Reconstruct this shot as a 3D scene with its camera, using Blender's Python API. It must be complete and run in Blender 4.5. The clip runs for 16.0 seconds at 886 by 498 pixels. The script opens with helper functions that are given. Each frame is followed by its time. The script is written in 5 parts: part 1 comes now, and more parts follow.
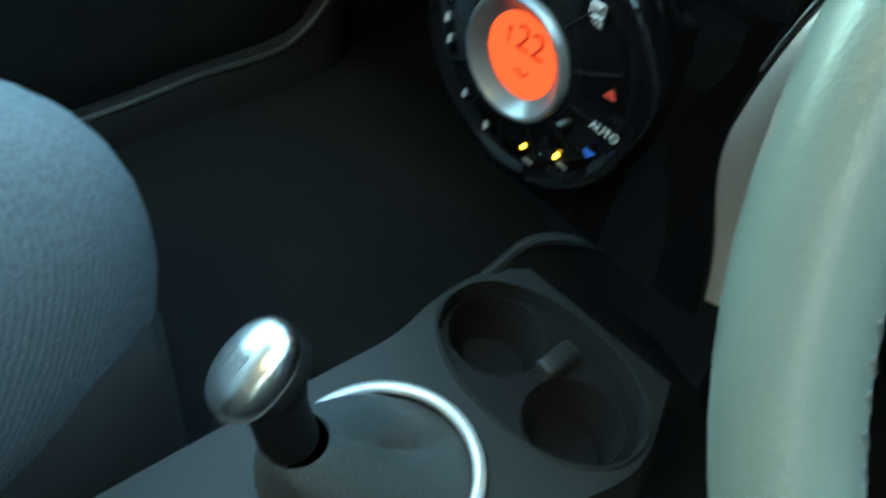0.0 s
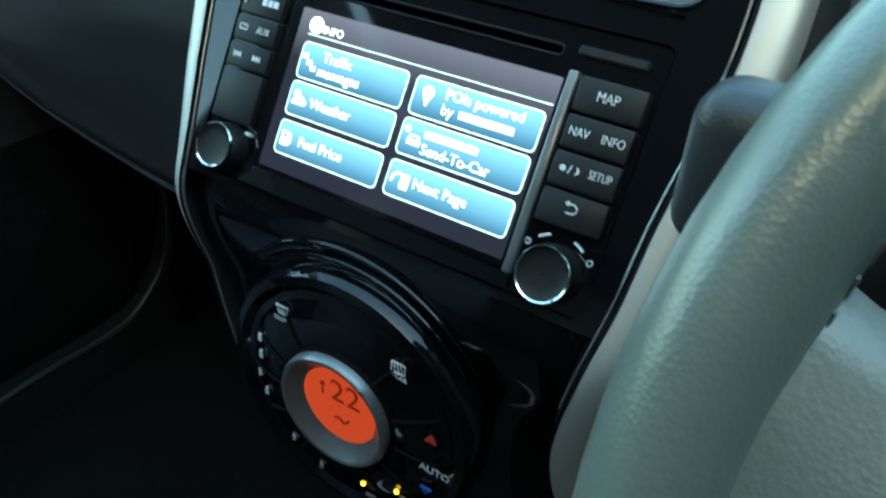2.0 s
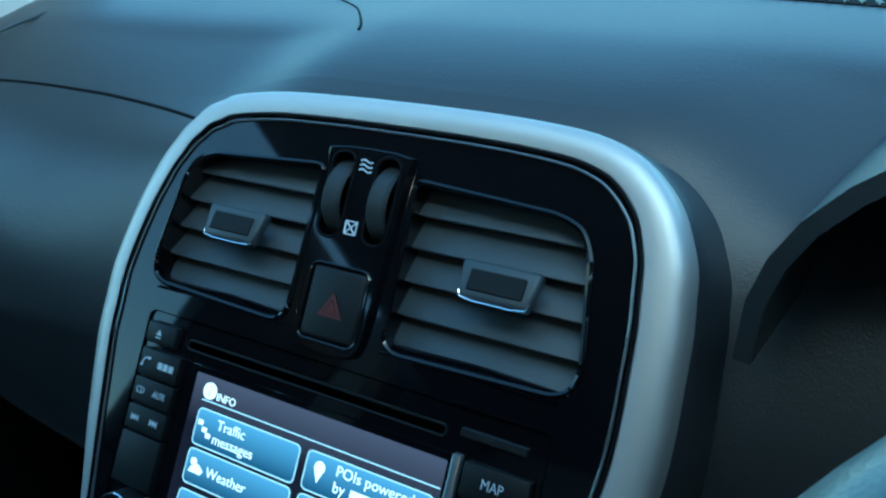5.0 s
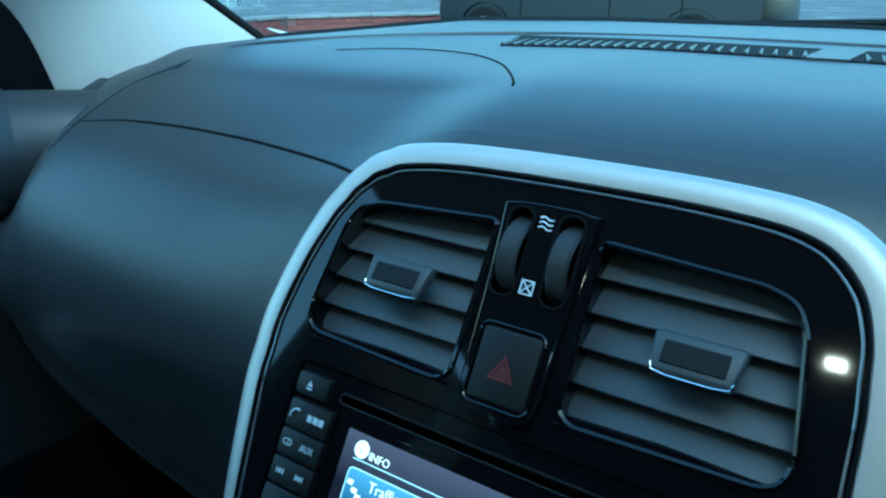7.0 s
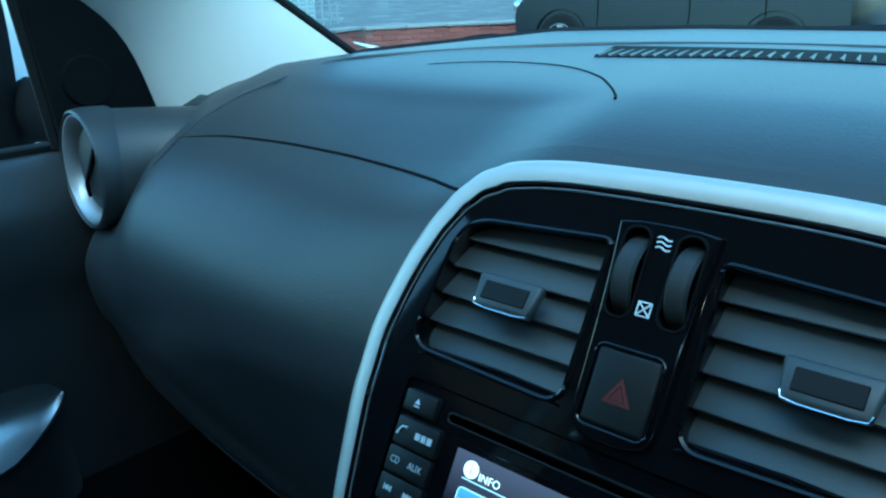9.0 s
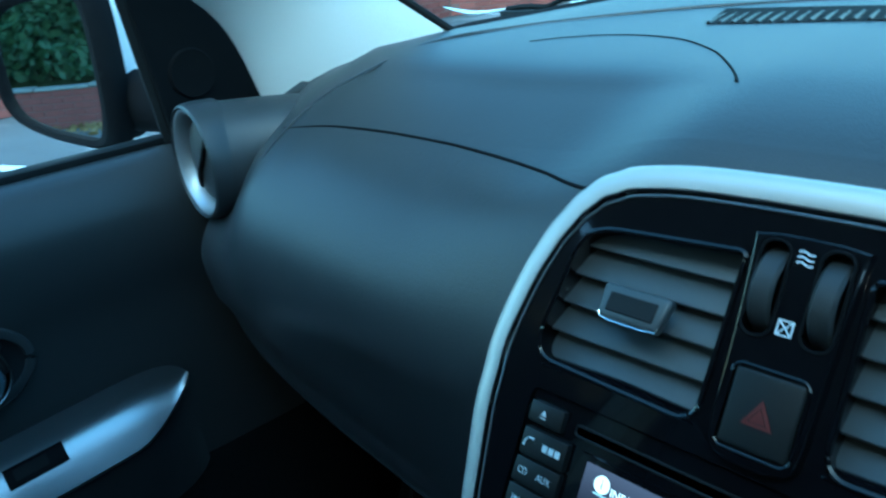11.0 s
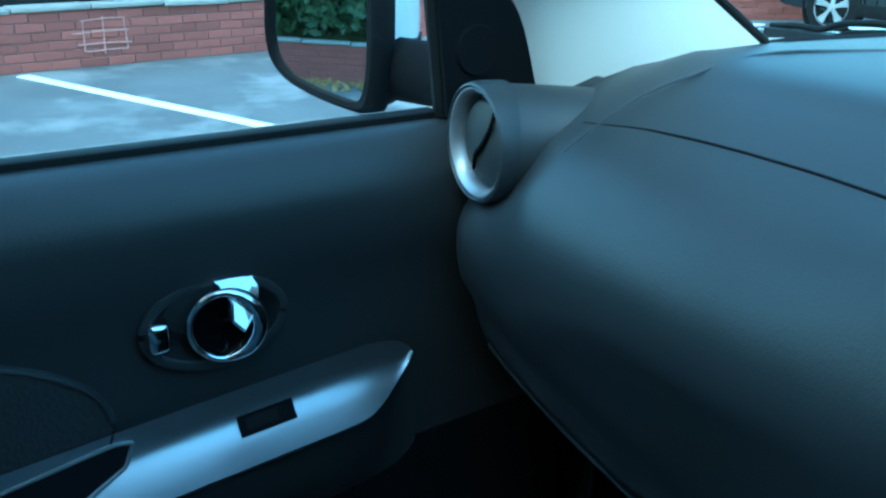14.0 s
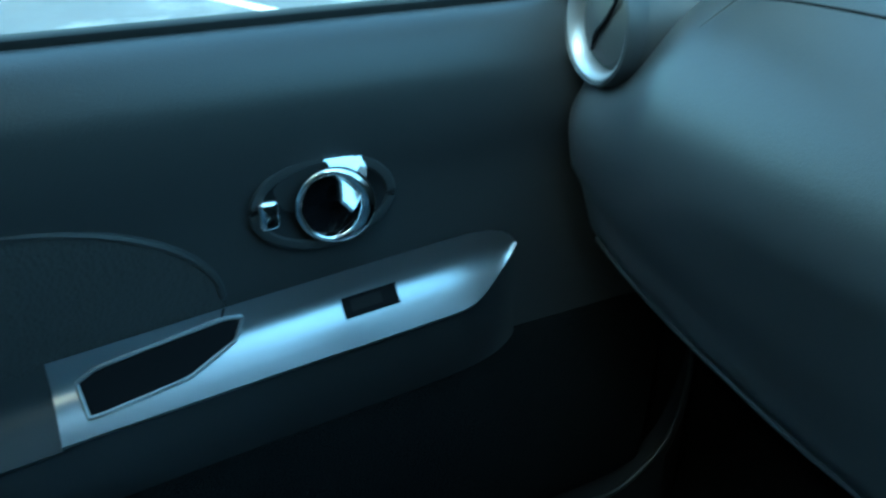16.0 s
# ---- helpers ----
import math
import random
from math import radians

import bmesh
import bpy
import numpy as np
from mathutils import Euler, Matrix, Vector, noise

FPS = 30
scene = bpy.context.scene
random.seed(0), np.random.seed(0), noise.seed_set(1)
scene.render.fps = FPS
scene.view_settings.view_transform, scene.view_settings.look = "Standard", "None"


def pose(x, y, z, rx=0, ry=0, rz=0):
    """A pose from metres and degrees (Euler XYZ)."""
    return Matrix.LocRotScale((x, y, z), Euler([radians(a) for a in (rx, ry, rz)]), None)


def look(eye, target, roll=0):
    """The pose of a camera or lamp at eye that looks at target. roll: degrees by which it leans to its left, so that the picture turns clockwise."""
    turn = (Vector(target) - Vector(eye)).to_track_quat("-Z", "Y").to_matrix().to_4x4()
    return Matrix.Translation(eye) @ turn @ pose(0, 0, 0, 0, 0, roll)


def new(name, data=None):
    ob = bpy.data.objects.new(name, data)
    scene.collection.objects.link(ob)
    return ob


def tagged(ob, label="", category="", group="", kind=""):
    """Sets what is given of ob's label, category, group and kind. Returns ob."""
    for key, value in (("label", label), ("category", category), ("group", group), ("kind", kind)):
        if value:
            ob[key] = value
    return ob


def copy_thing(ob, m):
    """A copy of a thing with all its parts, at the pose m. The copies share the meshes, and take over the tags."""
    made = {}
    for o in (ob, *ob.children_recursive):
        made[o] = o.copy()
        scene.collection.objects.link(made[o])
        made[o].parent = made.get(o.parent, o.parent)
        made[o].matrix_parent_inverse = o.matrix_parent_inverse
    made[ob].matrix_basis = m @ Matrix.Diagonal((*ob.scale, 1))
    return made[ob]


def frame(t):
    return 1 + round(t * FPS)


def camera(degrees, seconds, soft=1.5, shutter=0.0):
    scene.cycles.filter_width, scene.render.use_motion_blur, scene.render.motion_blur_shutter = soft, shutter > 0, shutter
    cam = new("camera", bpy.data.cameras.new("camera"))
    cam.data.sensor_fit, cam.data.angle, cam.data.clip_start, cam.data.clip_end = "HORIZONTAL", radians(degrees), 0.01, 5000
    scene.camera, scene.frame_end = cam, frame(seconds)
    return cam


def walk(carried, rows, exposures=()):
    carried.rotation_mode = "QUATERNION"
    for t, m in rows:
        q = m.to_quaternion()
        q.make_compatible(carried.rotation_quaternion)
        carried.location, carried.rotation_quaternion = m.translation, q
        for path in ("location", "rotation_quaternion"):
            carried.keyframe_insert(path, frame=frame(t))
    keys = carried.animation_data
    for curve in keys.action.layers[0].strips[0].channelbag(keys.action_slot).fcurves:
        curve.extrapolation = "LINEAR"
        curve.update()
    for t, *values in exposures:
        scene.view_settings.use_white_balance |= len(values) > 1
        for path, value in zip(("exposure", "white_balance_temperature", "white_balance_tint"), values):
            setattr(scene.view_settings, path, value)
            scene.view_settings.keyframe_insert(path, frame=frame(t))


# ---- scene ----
cam = camera(58.01, 16.0, soft=2.2, shutter=0.5)
PATH = [
    (0, (0.1969, -0.3037, 0.9767), (-0.2488, 0.2210, 0.2514), 10.53),
    (0.5, (0.1812, -0.2882, 0.9989), (-0.2126, 0.3376, 0.3256), 11.59),
    (1, (0.1727, -0.2658, 1.0137), (-0.2209, 0.4122, 0.3930), 9.66),
    (1.5, (0.1819, -0.2545, 1.0323), (-0.2303, 0.4453, 0.4489), 5.58),
    (2, (0.1775, -0.2496, 1.0438), (-0.2527, 0.4615, 0.4876), 3.52),
    (2.5, (0.1677, -0.2390, 1.0528), (-0.2828, 0.4723, 0.5131), 2.66),
    (3, (0.1736, -0.2200, 1.0697), (-0.2738, 0.5117, 0.5553), 1.54),
    (3.5, (0.1827, -0.2094, 1.0895), (-0.2529, 0.5449, 0.5984), 0.02),
    (4, (0.1847, -0.1948, 1.1074), (-0.2547, 0.5690, 0.6346), -1.37),
    (4.2, (0.1868, -0.1894, 1.1144), (-0.2520, 0.5866, 0.6613), -1.28),
    (6.3, (0.1581, -0.1933, 1.1267), (-0.3756, 0.5789, 0.7820), -0.56),
    (6.5, (0.1485, -0.1986, 1.1219), (-0.3957, 0.5717, 0.7894), -0.07),
    (7, (0.1425, -0.1983, 1.1179), (-0.4130, 0.5637, 0.7849), 0.21),
    (7.5, (0.1336, -0.2021, 1.1171), (-0.4397, 0.5468, 0.7849), -0.53),
    (8, (0.1308, -0.1976, 1.1203), (-0.4722, 0.5245, 0.7812), -0.84),
    (8.5, (0.1306, -0.2030, 1.1243), (-0.5093, 0.4928, 0.7981), -2.39),
    (8.7, (0.1301, -0.2046, 1.1216), (-0.4986, 0.5032, 0.7996), -1.30),
    (10.8, (0.1103, -0.2059, 1.1383), (-0.5359, 0.3973, 0.7906), -5.83),
    (11, (0.1108, -0.2033, 1.1466), (-0.5529, 0.3763, 0.7917), -5.81),
    (11.5, (0.0898, -0.2297, 1.1668), (-0.5778, 0.3481, 0.8162), -2.31),
    (12, (0.0128, -0.2281, 1.1553), (-0.6514, 0.3512, 0.8007), -0.84),
    (12.5, (0.0128, -0.2512, 1.1556), (-0.6688, 0.3224, 0.8256), 0.85),
    (13, (0.0169, -0.2512, 1.1658), (-0.7065, 0.2700, 0.8379), -1.42),
    (13.5, (-0.0025, -0.2828, 1.1597), (-0.7478, 0.2023, 0.8254), 0.20),
    (14, (-0.0126, -0.2991, 1.1482), (-0.7510, 0.1788, 0.7892), 0.94),
    (14.5, (-0.0195, -0.3084, 1.1404), (-0.7519, 0.1581, 0.7551), 0.99),
    (15, (-0.0224, -0.3157, 1.1291), (-0.7532, 0.1368, 0.7244), 1.05),
    (15.5, (-0.0287, -0.3359, 1.1168), (-0.7585, 0.1130, 0.7066), 1.89),
    (16, (-0.0362, -0.3205, 1.1155), (-0.7802, 0.0584, 0.6624), 0.40),
]
EXPOSURES = [
    (0.0, 4.68, 6900, -26),
    (1.0, 4.58, 7100, -25),
    (1.5, 3.9, 7100, -23),
    (2.2, 2.75, 6000, -20),
    (3.0, 1.7, 5500, -19),
    (4.2, 1.7, 4800, -21),
    (6.5, 2.0, 4400, -25),
    (8.5, 2.02, 4370, -26),
    (11.0, 2.16, 4330, -27),
    (12.5, 2.11, 4300, -28),
    (14.0, 2.38, 4400, -29),
    (15.0, 2.8, 4700, -31),
    (16.0, 3.1, 5000, -32),
]

walk(cam, [(t, look(eye, target, roll)) for t, eye, target, roll in PATH], EXPOSURES)

# ---- light ----
world = bpy.data.worlds.new("overcast_sky")
scene.world = world
world.use_nodes = True
wn = world.node_tree.nodes
wl = world.node_tree.links
sky = wn.new("ShaderNodeTexSky")
sky.sky_type = "NISHITA"
sky.sun_disc = False
sky.sun_elevation = radians(48)
sky.sun_rotation = radians(155)
sky.air_density = 1.3
sky.dust_density = 1.5
wn["Background"].inputs["Strength"].default_value = 0.15
wl.new(sky.outputs[0], wn["Background"].inputs["Color"])
sun = new("sun", bpy.data.lights.new("sun", "SUN"))
sun.data.energy = 0.3
sun.data.angle = radians(22)
sun.data.color = (1.0, 0.97, 0.93)
sun.matrix_world = look((1.2, -2.6, 3.2), (0, 0, 0))


# ---- materials ----
def material(name, color, rough=0.5, metal=0.0, grain=0.0, scale=300.0, blotch=0.0, blotch_scale=6.0, coat=0.0, spec=0.5, second=None, bump_dist=0.001):
    m = bpy.data.materials.new(name)
    m.use_nodes = True
    nt = m.node_tree
    b = nt.nodes["Principled BSDF"]
    b.inputs["Base Color"].default_value = (*color, 1)
    b.inputs["Roughness"].default_value = rough
    b.inputs["Metallic"].default_value = metal
    b.inputs["Coat Weight"].default_value = coat
    b.inputs["Coat Roughness"].default_value = 0.04
    b.inputs["Specular IOR Level"].default_value = spec
    tc = nt.nodes.new("ShaderNodeTexCoord")
    if blotch > 0:
        n = nt.nodes.new("ShaderNodeTexNoise")
        n.inputs["Scale"].default_value = blotch_scale
        n.inputs["Detail"].default_value = 6
        nt.links.new(tc.outputs["Object"], n.inputs["Vector"])
        mix = nt.nodes.new("ShaderNodeMix")
        mix.data_type = "RGBA"
        low = second or tuple(max(0.0, c * (1 - blotch)) for c in color)
        mix.inputs[6].default_value = (*low, 1)
        mix.inputs[7].default_value = (*[min(1.0, c * (1 + blotch * 0.6)) for c in color], 1)
        nt.links.new(n.outputs["Fac"], mix.inputs[0])
        nt.links.new(mix.outputs[2], b.inputs["Base Color"])
        mr = nt.nodes.new("ShaderNodeMapRange")
        mr.inputs["To Min"].default_value = max(0.02, rough * (1 - 0.25 * blotch))
        mr.inputs["To Max"].default_value = min(1.0, rough * (1 + 0.3 * blotch))
        nt.links.new(n.outputs["Fac"], mr.inputs["Value"])
        nt.links.new(mr.outputs["Result"], b.inputs["Roughness"])
    if grain > 0:
        g = nt.nodes.new("ShaderNodeTexVoronoi")
        g.inputs["Scale"].default_value = scale
        nt.links.new(tc.outputs["Object"], g.inputs["Vector"])
        g2 = nt.nodes.new("ShaderNodeTexNoise")
        g2.inputs["Scale"].default_value = scale * 0.35
        nt.links.new(tc.outputs["Object"], g2.inputs["Vector"])
        add = nt.nodes.new("ShaderNodeMath")
        add.operation = "ADD"
        nt.links.new(g.outputs["Distance"], add.inputs[0])
        nt.links.new(g2.outputs["Fac"], add.inputs[1])
        bp = nt.nodes.new("ShaderNodeBump")
        bp.inputs["Strength"].default_value = grain
        bp.inputs["Distance"].default_value = bump_dist
        nt.links.new(add.outputs[0], bp.inputs["Height"])
        nt.links.new(bp.outputs["Normal"], b.inputs["Normal"])
    return m


def glow(name, color, strength, rough=0.1):
    m = material(name, tuple(c * 0.05 for c in color), rough, spec=0.22)
    b = m.node_tree.nodes["Principled BSDF"]
    b.inputs["Emission Color"].default_value = (*color, 1)
    b.inputs["Emission Strength"].default_value = strength
    return m


def glow_gradient(name, low, high, strength, axis, lo, hi):
    """A lit display patch whose colour runs from low to high along an axis of the object."""
    m = glow(name, low, strength)
    nt = m.node_tree
    tc = nt.nodes.new("ShaderNodeTexCoord")
    sp = nt.nodes.new("ShaderNodeSeparateXYZ")
    mr = nt.nodes.new("ShaderNodeMapRange")
    mr.inputs["From Min"].default_value, mr.inputs["From Max"].default_value = lo, hi
    mix = nt.nodes.new("ShaderNodeMix")
    mix.data_type = "RGBA"
    mix.inputs[6].default_value, mix.inputs[7].default_value = (*low, 1), (*high, 1)
    nt.links.new(tc.outputs["Object"], sp.inputs[0])
    nt.links.new(sp.outputs[axis], mr.inputs["Value"])
    nt.links.new(mr.outputs[0], mix.inputs[0])
    nt.links.new(mix.outputs[2], nt.nodes["Principled BSDF"].inputs["Emission Color"])
    return m


def pane_glass(name, tint=(0.93, 0.97, 0.96), gloss=0.02):
    """Thin window glass: clear, faintly tinted, with a slight gloss."""
    m = bpy.data.materials.new(name)
    m.use_nodes = True
    nt = m.node_tree
    nt.nodes.remove(nt.nodes["Principled BSDF"])
    out = nt.nodes["Material Output"]
    tr = nt.nodes.new("ShaderNodeBsdfTransparent")
    tr.inputs["Color"].default_value = (*tint, 1)
    gl = nt.nodes.new("ShaderNodeBsdfGlossy")
    gl.inputs["Roughness"].default_value = 0.02
    mx = nt.nodes.new("ShaderNodeMixShader")
    mx.inputs[0].default_value = gloss
    nt.links.new(tr.outputs[0], mx.inputs[1])
    nt.links.new(gl.outputs[0], mx.inputs[2])
    nt.links.new(mx.outputs[0], out.inputs[0])
    return m


def fabric(name, color, dark, pitch):
    """Woven cloth with rows of small wavy ribs."""
    m = material(name, color, 0.9, spec=0.2)
    nt = m.node_tree
    b = nt.nodes["Principled BSDF"]
    tc = nt.nodes.new("ShaderNodeTexCoord")
    w = nt.nodes.new("ShaderNodeTexWave")
    w.inputs["Scale"].default_value = pitch
    w.inputs["Distortion"].default_value = 1.6
    w.inputs["Detail"].default_value = 1.0
    turn = nt.nodes.new("ShaderNodeMapping")
    turn.inputs["Rotation"].default_value = (0.3, 0.25, 0.5)
    nt.links.new(tc.outputs["Object"], turn.inputs["Vector"])
    nt.links.new(turn.outputs[0], w.inputs["Vector"])
    n = nt.nodes.new("ShaderNodeTexVoronoi")
    n.inputs["Scale"].default_value = pitch * 3
    nt.links.new(tc.outputs["Object"], n.inputs["Vector"])
    mul = nt.nodes.new("ShaderNodeMath")
    mul.operation = "MULTIPLY"
    nt.links.new(w.outputs["Fac"], mul.inputs[0])
    nt.links.new(n.outputs["Distance"], mul.inputs[1])
    mix = nt.nodes.new("ShaderNodeMix")
    mix.data_type = "RGBA"
    mix.inputs[6].default_value, mix.inputs[7].default_value = (*dark, 1), (*color, 1)
    soft_ = nt.nodes.new("ShaderNodeMath")
    soft_.operation = "MULTIPLY_ADD"
    nt.links.new(w.outputs["Fac"], soft_.inputs[0])
    soft_.inputs[1].default_value = 0.4
    nt.links.new(n.outputs["Distance"], soft_.inputs[2])
    nt.links.new(soft_.outputs[0], mix.inputs[0])
    nt.links.new(mix.outputs[2], b.inputs["Base Color"])
    bp = nt.nodes.new("ShaderNodeBump")
    bp.inputs["Strength"].default_value = 0.5
    bp.inputs["Distance"].default_value = 0.0012
    nt.links.new(mul.outputs[0], bp.inputs["Height"])
    nt.links.new(bp.outputs["Normal"], b.inputs["Normal"])
    return m


SOFT = material("soft_dash_plastic", (0.034, 0.037, 0.040), 0.42, grain=0.25, scale=900, blotch=0.15, blotch_scale=5, bump_dist=0.0004)
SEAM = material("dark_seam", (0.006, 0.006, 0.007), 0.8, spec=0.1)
DOOR = material("door_plastic", (0.033, 0.0345, 0.0355), 0.46, spec=0.5, grain=0.25, scale=900, blotch=0.15, bump_dist=0.0004)
GLOSS = material("piano_black", (0.004, 0.004, 0.005), 0.045, spec=0.42, blotch=0.2, blotch_scale=30)
SILVER = material("silver_paint", (0.59, 0.565, 0.52), 0.46, metal=0.65, blotch=0.08, blotch_scale=20)
ARMTRIM = material("armrest_trim", (0.42, 0.43, 0.44), 0.33, metal=0.9, blotch=0.1, blotch_scale=12)
SATIN = material("satin_grey_trim", (0.40, 0.41, 0.42), 0.36, metal=0.7, blotch=0.1, blotch_scale=12)
DIALRING = material("satin_dial_ring", (0.22, 0.23, 0.24), 0.3, metal=0.6, blotch=0.1)
CHROME = material("chrome", (0.85, 0.86, 0.87), 0.10, metal=1.0)
SLAT = material("vent_plastic", (0.060, 0.066, 0.070), 0.42, grain=0.1, scale=1200, blotch=0.1, bump_dist=0.0003)
RIBBED = material("ribbed_rubber", (0.022, 0.023, 0.024), 0.55, grain=0.3, scale=1500, bump_dist=0.0004)
CONSOLE = material("console_plastic", (0.022, 0.0245, 0.0255), 0.5, spec=0.4, grain=0.25, scale=900, blotch=0.2, bump_dist=0.0004)
BLACK = material("matt_black_plastic", (0.011, 0.011, 0.012), 0.65, spec=0.25, grain=0.1, scale=900, blotch=0.2, bump_dist=0.0003)
KEYCAP = material("button_plastic", (0.008, 0.0085, 0.009), 0.5, spec=0.35, blotch=0.15, blotch_scale=60)
LEATHER = material("wheel_leather", (0.175, 0.200, 0.174), 0.31, spec=1.0, grain=0.3, scale=800, blotch=0.12, blotch_scale=45, bump_dist=0.00028)
THREAD = material("grey_thread", (0.16, 0.17, 0.17), 0.8)
WHITE = material("white_print", (0.72, 0.74, 0.76), 0.5)
RED = material("red_print", (0.095, 0.013, 0.011), 0.5)
CARPET = material("dark_carpet", (0.011, 0.012, 0.013), 0.95, spec=0.1, grain=0.8, scale=500, blotch=0.4, blotch_scale=15, bump_dist=0.003)
ROOFCLOTH = material("roof_cloth", (0.38, 0.385, 0.385), 0.9, grain=0.3, scale=700, blotch=0.08, bump_dist=0.0005)
LINER = material("pale_headliner", (0.72, 0.73, 0.705), 0.8, grain=0.3, scale=700, blotch=0.08, bump_dist=0.0005)
SEATCLOTH = fabric("seat_cloth", (0.15, 0.17, 0.19), (0.085, 0.098, 0.11), 78)
SEATSIDE = material("seat_side_cloth", (0.032, 0.036, 0.04), 0.9, grain=0.5, scale=900, blotch=0.2, bump_dist=0.0006)
RUBBER = material("rubber", (0.010, 0.010, 0.010), 0.7, spec=0.15, blotch=0.2)
WHITEPAINT = material("white_car_paint", (0.72, 0.74, 0.75), 0.2, coat=0.5, blotch=0.03)
BLACKPAINT = material("black_car_paint", (0.005, 0.006, 0.008), 0.22, spec=0.35, blotch=0.2)
MIRROR = material("mirror_glass", (0.86, 0.89, 0.9), 0.015, metal=1.0)
GLASS = pane_glass("window_glass")
SCREENGLASS = pane_glass("windscreen_glass", (0.74, 0.80, 0.79), 0.012)
DARKGLASS = material("tinted_glass", (0.01, 0.012, 0.014), 0.05, coat=0.5)
ALLOY = material("alloy", (0.5, 0.51, 0.52), 0.35, metal=0.6, blotch=0.1)
ASPHALT = material("asphalt", (0.115, 0.117, 0.12), 0.8, grain=0.7, scale=120, blotch=0.7, blotch_scale=1.1, bump_dist=0.006)
def add_stains(m, pale):
    nt = m.node_tree
    b = nt.nodes["Principled BSDF"]
    src = b.inputs["Base Color"].links[0].from_socket
    tc = nt.nodes.new("ShaderNodeTexCoord")
    n = nt.nodes.new("ShaderNodeTexNoise")
    n.inputs["Scale"].default_value = 0.9
    n.inputs["Detail"].default_value = 7
    n.inputs["Roughness"].default_value = 0.6
    mr = nt.nodes.new("ShaderNodeMapRange")
    mr.inputs["From Min"].default_value, mr.inputs["From Max"].default_value = 0.52, 0.63
    mix = nt.nodes.new("ShaderNodeMix")
    mix.data_type = "RGBA"
    mix.inputs[7].default_value = (*pale, 1)
    nt.links.new(tc.outputs["Object"], n.inputs["Vector"])
    nt.links.new(n.outputs["Fac"], mr.inputs["Value"])
    nt.links.new(mr.outputs[0], mix.inputs[0])
    nt.links.new(src, mix.inputs[6])
    nt.links.new(mix.outputs[2], b.inputs["Base Color"])


add_stains(ASPHALT, (0.20, 0.20, 0.198))
LINEPAINT = material("line_paint", (0.75, 0.76, 0.74), 0.7, grain=0.4, scale=90, blotch=0.15, blotch_scale=8)
MORTAR = material("mortar", (0.21, 0.125, 0.105), 0.9, grain=0.5, scale=200, blotch=0.3)
COPING = material("coping_stone", (0.27, 0.26, 0.24), 0.85, grain=0.5, scale=80, blotch=0.35, blotch_scale=4, bump_dist=0.004)
STEEL = material("galvanised_steel", (0.45, 0.47, 0.48), 0.45, metal=0.6, blotch=0.2, blotch_scale=9)
LEAF = material("leaf", (0.055, 0.085, 0.03), 0.6, blotch=0.5, blotch_scale=3)
DRYLEAF = material("fallen_leaf", (0.30, 0.20, 0.07), 0.8, blotch=0.5, blotch_scale=3)
BLUEBTN = glow_gradient("screen_button_blue", (0.032, 0.085, 0.165), (0.21, 0.42, 0.66), 0.32, "Z", -0.008, 0.008)
SCREENBG = glow_gradient("screen_background", (0.018, 0.018, 0.032), (0.14, 0.135, 0.20), 0.22, "Z", 0.015, 0.037)
SCREENLINE = glow("screen_line", (0.6, 0.8, 0.9), 0.33)
SCREENTEXT = glow("screen_text", (0.95, 0.97, 1.0), 0.45)
ORANGE = glow("orange_display", (1.0, 0.095, 0.035), 0.068)
SEGMENT = glow("display_segment", (0.30, 0.015, 0.006), 0.07, 0.6)
AMBER = glow("amber_lamp", (1.0, 0.5, 0.05), 0.6)
DOME = glow("warm_dome_lamp", (1.0, 0.78, 0.55), 46.0)


def brick_material():
    m = material("brick", (0.25, 0.082, 0.066), 0.9, grain=0.5, scale=120, blotch=0.3, blotch_scale=7, bump_dist=0.003)
    nt = m.node_tree
    info = nt.nodes.new("ShaderNodeObjectInfo")
    hsv = nt.nodes.new("ShaderNodeHueSaturation")
    mr = nt.nodes.new("ShaderNodeMapRange")
    mr.inputs["To Min"].default_value, mr.inputs["To Max"].default_value = 0.78, 1.2
    nt.links.new(info.outputs["Random"], mr.inputs["Value"])
    nt.links.new(mr.outputs[0], hsv.inputs["Value"])
    b = nt.nodes["Principled BSDF"]
    src = b.inputs["Base Color"].links[0].from_socket
    nt.links.new(src, hsv.inputs["Color"])
    nt.links.new(hsv.outputs[0], b.inputs["Base Color"])
    return m


BRICK = brick_material()


# ---- mesh helpers ----
def mesh_of(name, bm, smooth=35):
    me = bpy.data.meshes.new(name)
    bmesh.ops.recalc_face_normals(bm, faces=bm.faces)
    bm.to_mesh(me)
    bm.free()
    if smooth:
        me.shade_smooth()
        me.set_sharp_from_angle(angle=radians(smooth))
    return me


def part(name, bm, mat, parent=None, label="", smooth=35, at=None):
    ob = new(name, mesh_of(name, bm, smooth))
    ob.data.materials.append(mat)
    if at is not None:
        ob.matrix_world = at
    if parent is not None:
        ob.parent = parent
    if label:
        ob["label"] = label
    return ob


def thing(name, label, category, group="", kind="", at=None):
    ob = new(name)
    ob.empty_display_size = 0.02
    if at is not None:
        ob.matrix_world = at
    return tagged(ob, label, category, group, kind)


